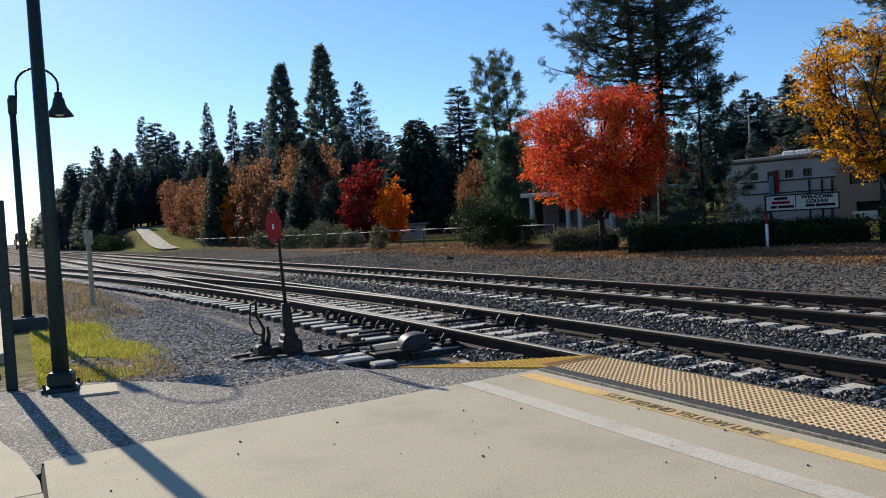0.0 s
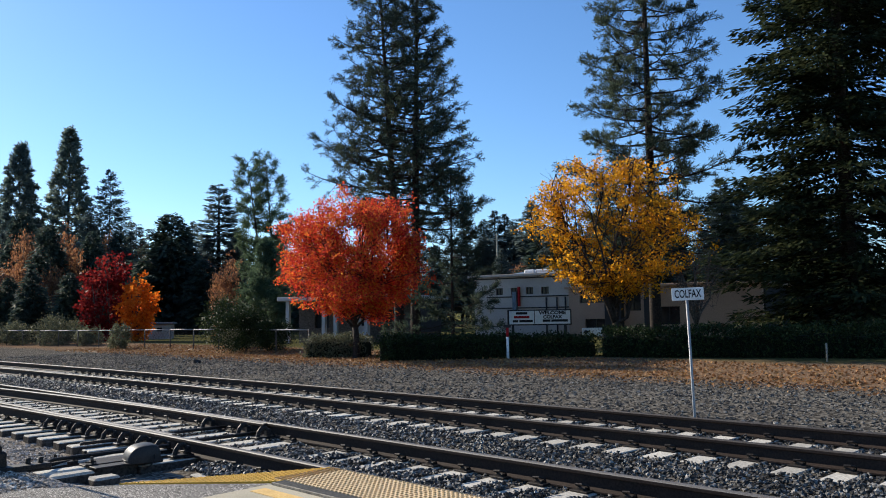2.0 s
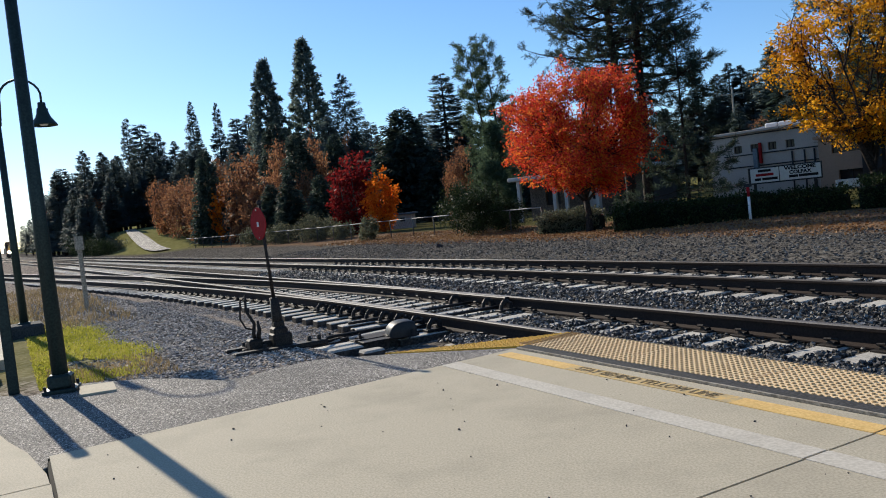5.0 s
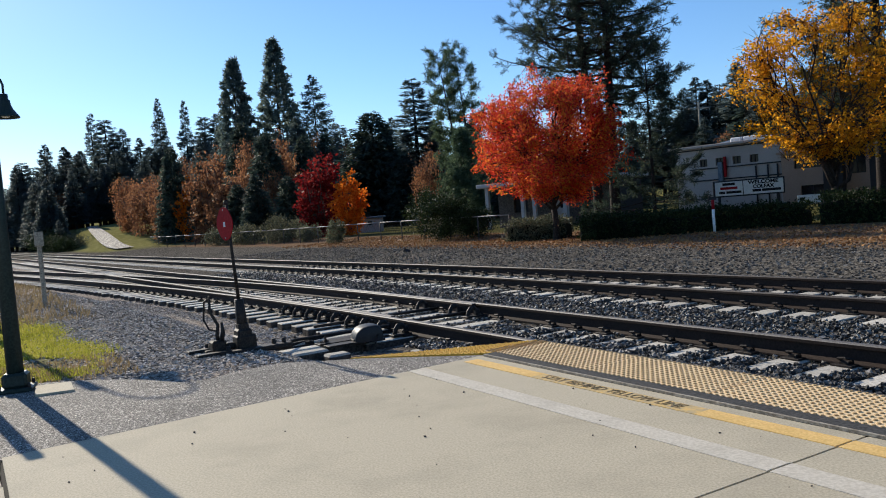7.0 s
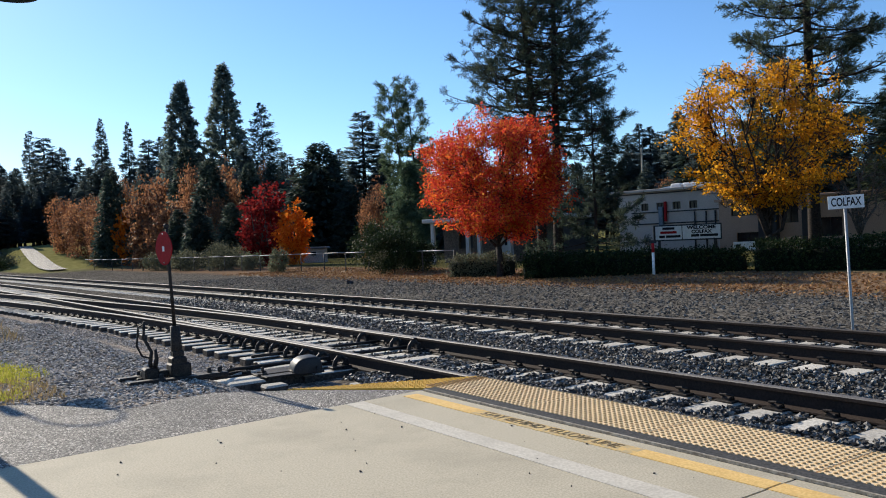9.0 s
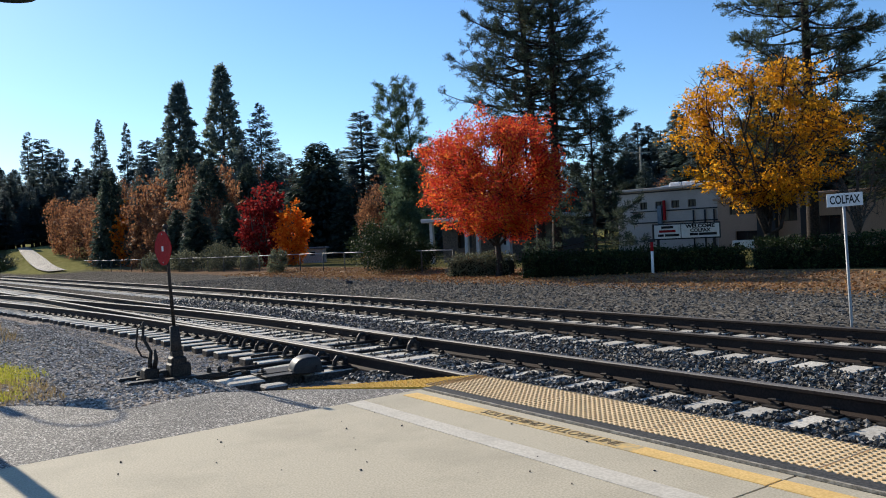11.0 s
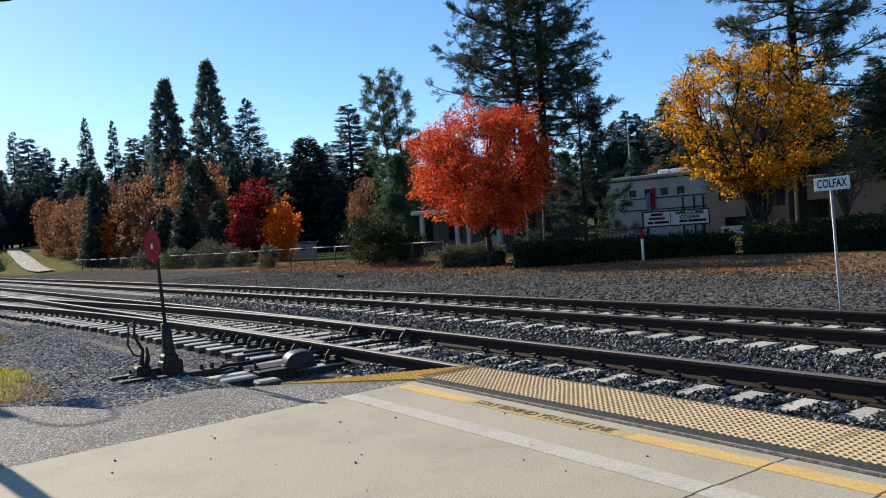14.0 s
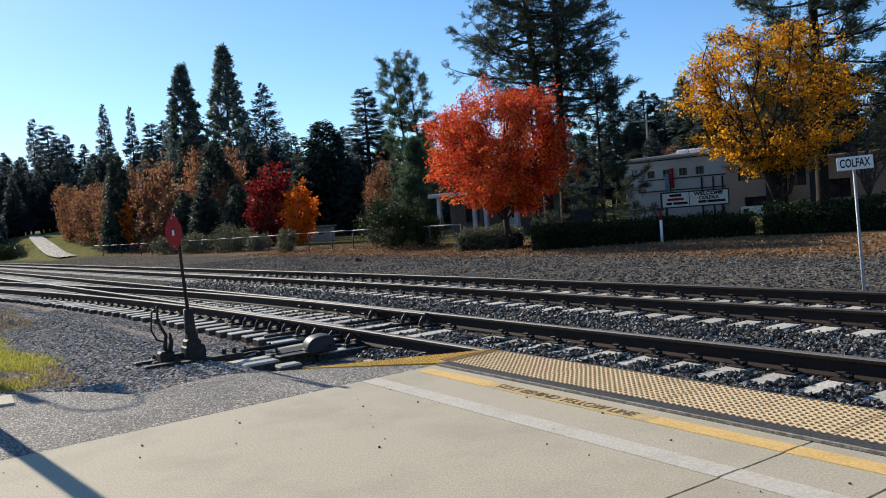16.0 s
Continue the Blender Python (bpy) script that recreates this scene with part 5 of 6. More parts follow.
fir_copies([(36, 58, 8.5, 2.6), (40, 52, 9, 2.6), (44, 47, 9.5, 2.8), (48, 44, 9, 2.8), (33, 63, 8, 2.6), (52, 38, 9, 3), (30, 66, 7, 2.6), (27, 70, 7, 2.6)], 1)
fir_copies([(28 + 2.9 * k, 60 - 3.2 * k, 9.6 + 1.8 * math.sin(k * 2.3), 3.4) for k in range(13)], 0)

fir_copies([(30 + 2.3 * k, 119 - 0.7 * k, 12.8 + 2.2 * math.sin(k * 1.9), 3.0) for k in range(15)], 2)

# low trees on the bank beside the road
fir_copies([(*P(a, b).xy, t, 2.6) for a, b, t in ((11.2, 116, 3.4), (12.2, 124, 5.2), (11.0, 132, 6.0), (12.8, 136, 7.0), (11.8, 146, 8.5), (9.5, 140, 6.5), (9.0, 152, 8.5), (14.0, 150, 9.0), (8.0, 165, 9.0), (16.2, 148, 9.5), (20, 152, 10), (18, 160, 10))], 1)

# dark cedars between the autumn trees
CEDAR = conifer("cedar_tree", stood(-2.4, 85.0), 11.8, 4.6, 0.02, lambda x: (1 - x) ** 0.55 + 0.05, M_cedar, M_bark, 300, 40, 0.85, "broad very dark cedar with a rounded crown", 60, "dark cedars", -0.12)
for x, y, top, r in ((-12.3, 77.0, 9.6, 2.5), (-23.4, 85.5, 9.6, 2.2), (-16.5, 88.5, 12.0, 3.0), (-9.3, 81.5, 9.4, 2.2), (0.6, 80.0, 6.8, 2.6), (-8.2, 94.6, 10.7, 2.4), (3.4, 74, 5.2, 2.4), (-13.8, 70, 4.6, 1.7), (11.5, 78, 7, 3), (16, 74, 6.5, 3), (-20, 83, 6.4, 1.7), (-11.5, 66, 5.0, 1.6), (-8.6, 63, 4.6, 1.5), (31, 58, 8.6, 3.4), (34, 55, 9.4, 3.6), (36.5, 58, 9.8, 3.6), (38, 51, 9.6, 3.6), (41, 47, 9.8, 3.6), (28, 62, 8.2, 3.2)):
    copy_thing(CEDAR, stood(x, y, random.uniform(0, 6), r / 4.6, (top - ground_z(x, y)) / 11.8))

# closed wood behind: a band of dark firs and low cedars
WOOD = random.Random(17)
for k in range(96):
    s = WOOD.random()
    x, y = -72 + 92 * s + WOOD.uniform(-3, 3), 150 - 34 * s + WOOD.uniform(-8, 8)
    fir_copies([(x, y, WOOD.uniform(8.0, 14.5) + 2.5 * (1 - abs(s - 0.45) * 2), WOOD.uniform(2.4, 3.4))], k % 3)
for k in range(34):
    s = k / 33
    x, y = -24 + 46 * s + WOOD.uniform(-1, 1), 103 - 27 * s + WOOD.uniform(-4, 6)
    copy_thing(CEDAR, stood(x, y, WOOD.uniform(0, 6), WOOD.uniform(2.2, 3.2) / 4.6, WOOD.uniform(3.6, 6.4) / 11.8))

# autumn trees along the fence
BROWN = [broadleaf("autumn_tree", stood(-29.4, 99.8), 7.9, 4.1, 0.1, M_brownleaf, M_barkgrey, 6500, 0.27, "brown and orange autumn tree beyond the fence", 70, "brown autumn trees", 0, False, 2.6),
         broadleaf("autumn_tree", stood(-15.4, 74.4), 6.8, 2.2, 0.05, M_brownleaf, M_barkgrey, 4600, 0.27, "brown and orange autumn tree beyond the fence", 71, "brown autumn trees", 0.1, False, 2.6)]
for i, (x, y, top, r) in enumerate(((-35.5, 108, 9.4, 2.2), (-18.1, 77.9, 8.6, 2.3), (-15.0, 83.7, 10.8, 2.1), (-10.3, 77.3, 8.8, 1.4), (-9.2, 99.6, 12.4, 1.7), (-5.2, 99.9, 11.4, 2.1), (-0.5, 95.0, 9.8, 2.3), (-56, 139.0, 11, 3.6), (2.0, 62.0, 5.8, 1.1), (3.5, 90, 8.8, 2.2), (41, 96, 8.6, 3.2), (46, 92, 8, 3), (-24.6, 93, 10.4, 2.2), (-20.5, 94, 11.0, 2.0), (-17.0, 95, 12.4, 1.9), (-13.2, 93, 12.2, 1.8), (-31.5, 108, 9.4, 2.3), (-7.0, 70, 5.6, 1.5), (-11.8, 74.5, 6.6, 1.5), (-25.5, 88, 6.2, 1.4))):
    copy_thing(BROWN[i % 2], stood(x, y, random.uniform(0, 6), r / (4.1, 2.2)[i % 2], (top - ground_z(x, y)) / (7.9, 6.8)[i % 2]))
broadleaf("autumn_tree", stood(-21.6, 83.7), 6.7, 1.35, 0.2, M_orangeleaf, M_barkgrey, 1500, 0.28, "slim orange autumn tree beyond the fence", 80, "", 0, False, 2.0)
broadleaf("autumn_tree", stood(-3.7, 57.9), 4.7, 1.3, 0.25, M_orangeleaf, M_barkgrey, 3200, 0.24, "small bright orange tree just beyond the fence", 81, "", 0, False, 1.0)
broadleaf("autumn_tree", stood(-5.9, 59.7), 6.3, 1.9, 0.05, M_crimson, M_barkgrey, 4600, 0.26, "deep crimson autumn tree beyond the fence", 82, "", 0, False, 2.4)


# ---- shrubs and hedges ----
def leaf_mass(name, at, pts, count, leaf, mat, label, category, seed, group="", spread=0.12, up=0.0):
    rng = np.random.default_rng(seed)
    pick = rng.integers(0, len(pts), count)
    pos = pts[pick] + rng.normal(size=(count, 3)) * spread
    pos[:, 2] = np.maximum(pos[:, 2], 0.0)
    v, f = kites(pos, unit(count, rng) + np.array([0, 0, up]), unit(count, rng), rng.uniform(0.7, 1.3, count) * leaf, rng.uniform(0.45, 0.8, count) * leaf)
    holder = thing(name, at, label, category, group)
    tagged(put("foliage", mesh_of("foliage", v, f, mat), holder), "dense small leaves", "", "", "stuff")
    return holder


def hedge(a, b, height, depth, count, label, seed, mat=None):
    """A clipped hedge from plan point a to b: leaves over its faces, near-black blocks inside for shade."""
    rng = np.random.default_rng(seed)
    pa, pb = Vector((*a, 0)), Vector((*b, 0))
    run = pb - pa
    L = run.length
    at = Matrix.Translation((pa.x, pa.y, ground_z(*a) - 0.02)) @ Matrix.Rotation(math.atan2(run.y, run.x), 4, "Z")
    n = count // 3
    x, s, z = rng.uniform(0, L, n), rng.choice([0.0, 1.0], n), rng.uniform(0, 1, n)
    top = rng.uniform(0, 1, n) < 0.33
    y = np.where(top, rng.uniform(0, 1, n), s) * depth
    lump = np.array([noise.noise((q * 0.8 + seed, 0, 0)) * 0.16 + noise.noise((q * 2.6, seed, 0)) * 0.12 for q in x])
    z = np.where(top, 1.0, z) * (height + lump)
    y = y + np.where(s < 0.5, -1, 1) * np.array([0.16 * noise.noise((q * 1.4, w * 2, seed)) for q, w in zip(x, z)]) * ~top
    h = leaf_mass("hedge", at, np.stack([x, y, z], 1), count, 0.085, mat or M_hedge, label, "hedge", seed, "hedges", 0.085, 0.25)
    # Near-black blocks put inside the leaves in place of the hedge's inner shade.
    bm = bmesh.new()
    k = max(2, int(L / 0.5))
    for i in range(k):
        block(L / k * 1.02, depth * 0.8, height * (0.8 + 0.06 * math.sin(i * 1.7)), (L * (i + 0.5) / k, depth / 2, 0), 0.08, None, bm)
    put("inner_growth", bm_mesh("inner_growth", bm, M_hedgecore), h, "near-black core in place of inner shade")
    return h


M_hedgecore = plain("hedge_inner_shade", (0.008, 0.012, 0.006), 0.95)
hedge((6.1, 28.1), (12.2, 23.9), 0.78, 1.1, 15000, "long dark clipped hedge along the far side of the line", 90)
hedge((12.3, 23.4), (24.5, 14.0), 0.84, 1.2, 26000, "taller dark hedge below the golden tree", 91)
# The light this hedge catches is put into its colour: paler shrub leaves.
hedge((4.0, 31.9), (6.0, 30.3), 0.74, 0.9, 5500, "short clipped hedge under the maple, caught light put into its paler leaves", 92, M_shrub)
for i, (x, y, r, h, m, cnt, lf) in enumerate(((2.0, 38.2, 1.3, 2.0, M_hedge, 5000, 0.13), (3.4, 37.2, 0.9, 1.3, M_hedge, 2500, 0.13), (0.6, 40.2, 1.0, 1.1, M_shrub, 1800, 0.14), (-10.3, 57.1, 1.5, 1.7, M_shrub, 1800, 0.2), (-5.7, 46.9, 0.65, 1.3, M_shrub, 1100, 0.16), (-13.5, 61, 1.2, 1.3, M_shrub, 1200, 0.2), (-16.5, 65, 1.2, 1.2, M_shrub, 1200, 0.2), (-8.0, 53.5, 0.9, 1.1, M_shrub, 1000, 0.18), (1.8, 50, 2.0, 2.3, M_hedge, 3000, 0.2), (-45, 106.5, 2.6, 1.8, M_shrub, 1600, 0.3), (-50, 118, 2.8, 2.2, M_needle, 1600, 0.3), (-58, 132, 3, 2, M_shrub, 1500, 0.3), (-41.5, 101, 1.6, 1.5, M_hedge, 1500, 0.24), (-44.5, 106, 2.0, 2.0, M_hedge, 1800, 0.26), (-48, 113, 2.4, 2.6, M_hedge, 2000, 0.28), (-52.5, 121, 2.6, 3.0, M_hedge, 2000, 0.3))):
    rng = np.random.default_rng(100 + i)
    d = unit(80, rng) * np.array([r, r, h * 0.55]) * rng.uniform(0.5, 1.0, (80, 1)) + np.array([0, 0, h * 0.5])
    if m is M_shrub:
        x, y = x + 1.9 * CT, y + 1.9 * ST
    leaf_mass("shrub", stood(x, y), np.maximum(d, np.array([-99, -99, 0.02])), int(cnt * 2.4), lf * 0.6, m, "rounded dark green shrub by the fence" if m is M_hedge else "loose grey-green shrub by the fence", "shrub", 200 + i, "shrubs", r * 0.13, 0.3)

# ---- chain-link fence ----
M_fence = surface("weathered_fence_steel", (0.05, 0.048, 0.045), (0.1, 0.096, 0.09), 0.7, 0, 60, 3)
M_fencerail = surface("pale_fence_rail", (0.22, 0.21, 0.2), (0.34, 0.33, 0.31), 0.6, 0, 60, 3)
fence = thing("chain_link_fence", Matrix(), "low chain-link fence with a pale top rail beyond the far track", "fence")


def fence_point(u):
    return P(20.0 - 0.1 * max(0, u - 40), u)


rows = [28 + 2.45 * k for k in range(23)]
for a, b in zip(rows[:-1], rows[1:]):
    p, q = fence_point(a), fence_point(b)
    zp, zq = ground_z(p.x, p.y), ground_z(q.x, q.y)
    put("post", tube_mesh("post", [(p.x, p.y, zp - 0.1), (p.x, p.y, zp + 1.0)], 0.03, M_fence, 8), fence)
    put("top_rail", tube_mesh("top_rail", [(p.x, p.y, zp + 0.98), (q.x, q.y, zq + 0.98)], 0.024, M_fencerail, 8), fence)
    wires = []
    run = Vector((q.x - p.x, q.y - p.y, zq - zp))
    for k in range(9):
        s = k / 9
        for s2 in (s + 0.4, s - 0.4):
            e = min(1, max(0, s2))
            f = abs(e - s) / 0.4
            wires.append(tube([Vector((p.x, p.y, zp + 0.03)) + run * s, Vector((p.x, p.y, zp + 0.03 + 0.94 * f)) + run * e], 0.004, 3, False))
    v, f = join(*wires)
    tagged(put("mesh_wire", mesh_of("mesh_wire", v, f, M_fence), fence), "thin wire mesh", "", "", "stuff")

# ---- post with red band by the hedge ----
guide = thing("guide_post", stood(9.85, 25.25), "white post with a red band in front of the hedge", "post")
put("post", tube_mesh("post", [(0, 0, -0.1), (0, 0, 0.72)], 0.045, M_sign, 10), guide)
put("band", tube_mesh("band", [(0, 0, 0.722), (0, 0, 1.02)], 0.047, M_red, 10), guide, "red painted top")
put("cap", bm_mesh("cap", block(0.24, 0.05, 0.1, (0, 0, 1.02), 0.01), M_trim), guide)
tagged(put("stake", tube_mesh("stake", [(0, 0, -0.1), (0, 0, 0.5)], 0.025, M_wood, 8), None, "", stood(16.2, 18.1)), "thin pale stake in the leaf litter by the hedge", "stake")

# ---- school building ----
# local x runs along the front, y into the building
bx, by, ex, ey = 17.2, 49.6, 27.5, 38.0
front = math.atan2(ey - by, ex - bx)
BLD = Matrix.Translation((bx, by, ground_z(bx, by))) @ Matrix.Rotation(front, 4, "Z")
school = thing("school_building", BLD, "two-storey beige stucco building with dark bands and small square windows", "building")


def wall_with_openings(length, height, thick, openings):
    """A wall along x, from z 0, with rectangular openings (x0, x1, z0, z1) cut through it."""
    xs = sorted({0.0, length, *[v for o in openings for v in o[:2]]})
    zs = sorted({0.0, height, *[v for o in openings for v in o[2:]]})
    bm = bmesh.new()
    solid = lambda i, j: 0 <= i < len(xs) - 1 and 0 <= j < len(zs) - 1 and not any(o[0] <= (xs[i] + xs[i + 1]) / 2 <= o[1] and o[2] <= (zs[j] + zs[j + 1]) / 2 <= o[3] for o in openings)
    for i in range(len(xs) - 1):
        for j in range(len(zs) - 1):
            if not solid(i, j):
                continue
            c = [(xs[i], zs[j]), (xs[i + 1], zs[j]), (xs[i + 1], zs[j + 1]), (xs[i], zs[j + 1])]
            bm.faces.new([bm.verts.new((x, 0, z)) for x, z in c])
            bm.faces.new([bm.verts.new((x, thick, z)) for x, z in c[::-1]])
            for k, (di, dj) in enumerate(((0, -1), (1, 0), (0, 1), (-1, 0))):
                if not solid(i + di, j + dj):
                    (x0, z0), (x1, z1) = c[k], c[(k + 1) % 4]
                    bm.faces.new([bm.verts.new(v) for v in ((x1, 0, z1), (x0, 0, z0), (x0, thick, z0), (x1, thick, z1))])
    bmesh.ops.remove_doubles(bm, verts=bm.verts[:], dist=1e-4)
    bmesh.ops.recalc_face_normals(bm, faces=bm.faces[:])
    return bm


small = [(1.55 + 1.05 * k, 2.05 + 1.05 * k, 2.62, 3.06) for k in range(4)]
tall = [(7.6, 8.9, 0.35, 1.05), (7.3, 8.9, 2.0, 2.75), (10.1, 11.0, 1.5, 2.7), (12.0, 13.2, 0.7, 1.7)]
put("front_wall", bm_mesh("front_wall", wall_with_openings(6.6, 3.75, 0.25, small), M_beige), school, "pale beige stucco wall")
put("wing_wall", bm_mesh("wing_wall", wall_with_openings(11.0, 2.85, 0.25, [(a - 6.6, b - 6.6, c, d) for a, b, c, d in tall]), M_tan), school, "tan stucco wing wall", Matrix.Translation((6.6, -0.25, 0)))
# Solid near-black blocks in place of the shade inside the rooms.
for depth, x0, x1, h in ((8.0, 0.0, 6.6, 3.75), (8.0, 6.6, 17.6, 2.8)):
    put("rear_block", bm_mesh("rear_block", block(x1 - x0 - 0.02, depth, h - 0.1, ((x0 + x1) / 2, depth / 2 + 0.45, 0), 0), M_trim), school, "solid dark block standing in for the unlit interior")
put("roof", bm_mesh("roof", block(7.2, 9.5, 0.16, (3.2, 4.5, 3.75), 0.02), M_beige), school, "flat roof slab")
put("rear_roof", bm_mesh("rear_roof", block(9.0, 5.0, 0.3, (2.6, 9, 4.1), 0.05, Matrix.Rotation(radians(7), 4, "X")), M_roofblue), school, "blue-grey sloping rear roof")
put("roof", bm_mesh("roof", block(11.4, 9.5, 0.14, (12.1, 4.3, 2.85), 0.02), M_tan), school, "flat roof slab")
for a, b, c, d in small:
    w = put("window", bm_mesh("window", block(b - a, 0.03, d - c, ((a + b) / 2, 0.15, c), 0), M_glass), school)
    put("mullion", bm_mesh("mullion", block(0.04, 0.04, d - c, ((a + b) / 2, 0.11, c), 0), M_trim), w)
for a, b, c, d in tall:
    w = put("window", bm_mesh("window", block(b - a, 0.03, d - c, ((a + b) / 2, -0.08, c), 0), M_glass), school)
    put("mullion", bm_mesh("mullion", block(0.05, 0.04, d - c, ((a + b) / 2, -0.12, c), 0), M_trim), w)
for z, x0, x1 in ((3.62, 0, 6.6), (2.45, 0.9, 6.6), (1.75, 0.9, 6.6)):
    put("band", bm_mesh("band", block(x1 - x0, 0.05, 0.07, ((x0 + x1) / 2, -0.026, z), 0.005), M_trim), school, "dark horizontal band")
for x in (5.05, 5.75, 6.3):
    put("downpipe", tube_mesh("downpipe", [(x, -0.07, 0.1), (x, -0.07, 2.4)], 0.05, M_trim, 8), school)
for x, w in ((9.5, 1.0), (11.5, 0.35)):
    put("pillar", bm_mesh("pillar", block(w, 0.5, 2.84, (x, -0.5, 0), 0.02), M_trim), school, "dark pillar")
put("duct", bm_mesh("duct", block(0.28, 0.24, 1.5, (2.95, -0.12, 1.3), 0.02), M_roofblue), school, "blue-grey duct")
put("duct", bm_mesh("duct", block(0.14, 0.16, 1.2, (3.22, -0.1, 1.9), 0.02), M_red), school, "red duct strip")
for x, w in ((3.3, 0.7), (4.2, 0.9), (5.0, 0.5)):
    put("roof_unit", bm_mesh("roof_unit", block(w, 0.7, 0.32, (x, 1.6, 3.91), 0.06), M_sign), school, "white rooftop unit")

# message board in front of the school
board = thing("message_board", Matrix.Translation((16.45, 41.9, ground_z(16.4, 41.9))) @ Matrix.Rotation(math.atan2(-1.35, 3.1), 4, "Z"), "white changeable-letter message board before the building", "sign")
for x in (0.25, 3.1):
    put("post", bm_mesh("post", block(0.14, 0.14, 0.95, (x, 0.12, -0.1), 0.01), M_trim), board)
put("backing", bm_mesh("backing", block(3.5, 0.16, 0.86, (1.7, 0.12, 0.78), 0.02), M_trim), board)
for x, w in ((0.74, 1.36), (2.42, 1.92)):
    put("panel", bm_mesh("panel", block(w, 0.02, 0.72, (x, 0.025, 0.85), 0.005), M_sign), board)
up = Matrix.Rotation(math.pi / 2, 4, "X")
lettering("letters", "WELCOME", 0.25, M_black, Matrix.Translation((2.42, 0.012, 1.45)) @ up, board, 0.002, 1.2, 0.012)
lettering("letters", "COLFAX", 0.25, M_black, Matrix.Translation((2.42, 0.012, 1.22)) @ up, board, 0.002, 1.05, 0.012)
for x, w, z, m in ((2.1, 0.42, 0.96, M_black), (2.8, 0.9, 0.96, M_black), (0.74, 0.62, 1.38, M_black), (0.74, 0.85, 1.17, M_red), (0.4, 0.3, 0.95, M_black), (0.98, 0.74, 0.95, M_black)):
    put("text_bar", bm_mesh("text_bar", block(w, 0.006, 0.13, (x, 0.011, z), 0), m), board)
note = thing("small_sign", Matrix.Translation((19.7, 39.2, ground_z(19.7, 39.2))) @ Matrix.Rotation(math.atan2(-1.35, 3.1), 4, "Z"), "small white notice board beside the message board", "sign")
put("panel", bm_mesh("panel", block(1.05, 0.04, 0.42, (0.4, 0, 0.2), 0.01), M_sign), note)
put("mark", bm_mesh("mark", block(0.2, 0.01, 0.2, (0.08, -0.026, 0.3), 0.04), M_trim), note)
for x in (0.0, 0.8):
    put("leg", bm_mesh("leg", block(0.05, 0.05, 0.32, (x, 0.03, -0.05), 0), M_trim), note)

# white house under the maple and a shed past the fence
house = thing("white_house", stood(4.6, 45.0, math.atan2(-3.9, 5.2)), "low white house with porch posts behind the hedge", "house")
# Porch shade is put into the wall's colour: dark grey instead of white.
put("wall", bm_mesh("wall", wall_with_openings(7.0, 2.3, 0.2, [(1.0, 1.9, 0.8, 1.7), (3.6, 4.4, 0.05, 1.95), (5.2, 6.1, 0.8, 1.7)]), M_barkgrey), house, "grey wall with porch shade put into its colour", Matrix.Translation((0, 1.6, 0)))
put("rear_block", bm_mesh("rear_block", block(6.9, 4, 2.2, (3.5, 3.9, 0), 0), M_trim), house)
put("roof", bm_mesh("roof", block(7.6, 6.5, 0.22, (3.5, 3.0, 2.3), 0.03), M_whitewall), house, "white-edged low roof")
for x in (0.2, 2.4, 3.1, 4.9, 6.8):
    put("porch_post", bm_mesh("porch_post", block(0.2, 0.2, 2.3, (x, 0.1, 0), 0.01), M_whitewall), house)
door = put("door", bm_mesh("door", block(0.8, 0.05, 1.9, (4.0, 1.7, 0.05), 0.01), M_whitewall), house, "white door")
put("door_pane", bm_mesh("door_pane", block(0.3, 0.02, 0.7, (4.0, 1.665, 0.9), 0.01), M_glass), door)
shed = thing("garden_shed", stood(-3.4, 62.6, -0.1), "small pale shed with one window beyond the fence", "shed")
put("wall", bm_mesh("wall", block(2.2, 1.8, 1.1, (0.6, 0.9, -0.05), 0.02), M_beige), shed)
put("roof", bm_mesh("roof", block(2.6, 2.2, 0.14, (0.6, 0.9, 1.06), 0.03), M_roofblue), shed)
w = put("window", bm_mesh("window", block(0.5, 0.04, 0.4, (0.9, -0.01, 0.5), 0), M_whitewall), shed)
put("pane", bm_mesh("pane", block(0.38, 0.02, 0.28, (0.9, -0.035, 0.56), 0), M_glass), w)
# wall of the low house behind and a utility pole
pole = thing("utility_pole", stood(38, 100), "wooden utility pole with a crossarm above the roofs", "utility pole")
put("pole", tube_mesh("pole", [(0, 0, -0.3), (0, 0, 12)], [0.16, 0.11], M_wood, 8), pole)
put("crossarm", bm_mesh("crossarm", block(2.6, 0.14, 0.16, (0, 0, 11.2), 0.01), M_wood), pole)

# ---- road up the hill ----
road_pts = [(13.0, 80), (13.2, 86), (13.7, 94), (14.3, 102), (15.0, 112), (15.7, 122), (16.6, 132), (18.0, 142), (22, 155), (30, 170)]
verts, faces = [], []
us = np.arange(84, 171, 1.5)
mids = np.interp(us, [u for n, u in road_pts], [n for n, u in road_pts])
for n, u in zip(mids, us):
    for side in np.linspace(-0.1, 1.5, 9):
        p = P(n + side, u)
        verts.append((p.x, p.y, ground_z(p.x, p.y) + 0.16))
for i in range(len(us) - 1):
    for j in range(8):
        faces.append((9 * i + j, 9 * i + j + 1, 9 * i + j + 10, 9 * i + j + 9))
tagged(put("road", mesh_of("road", verts, faces, M_asphalt)), "pale asphalt road climbing into the wood", "road", "", "structure")

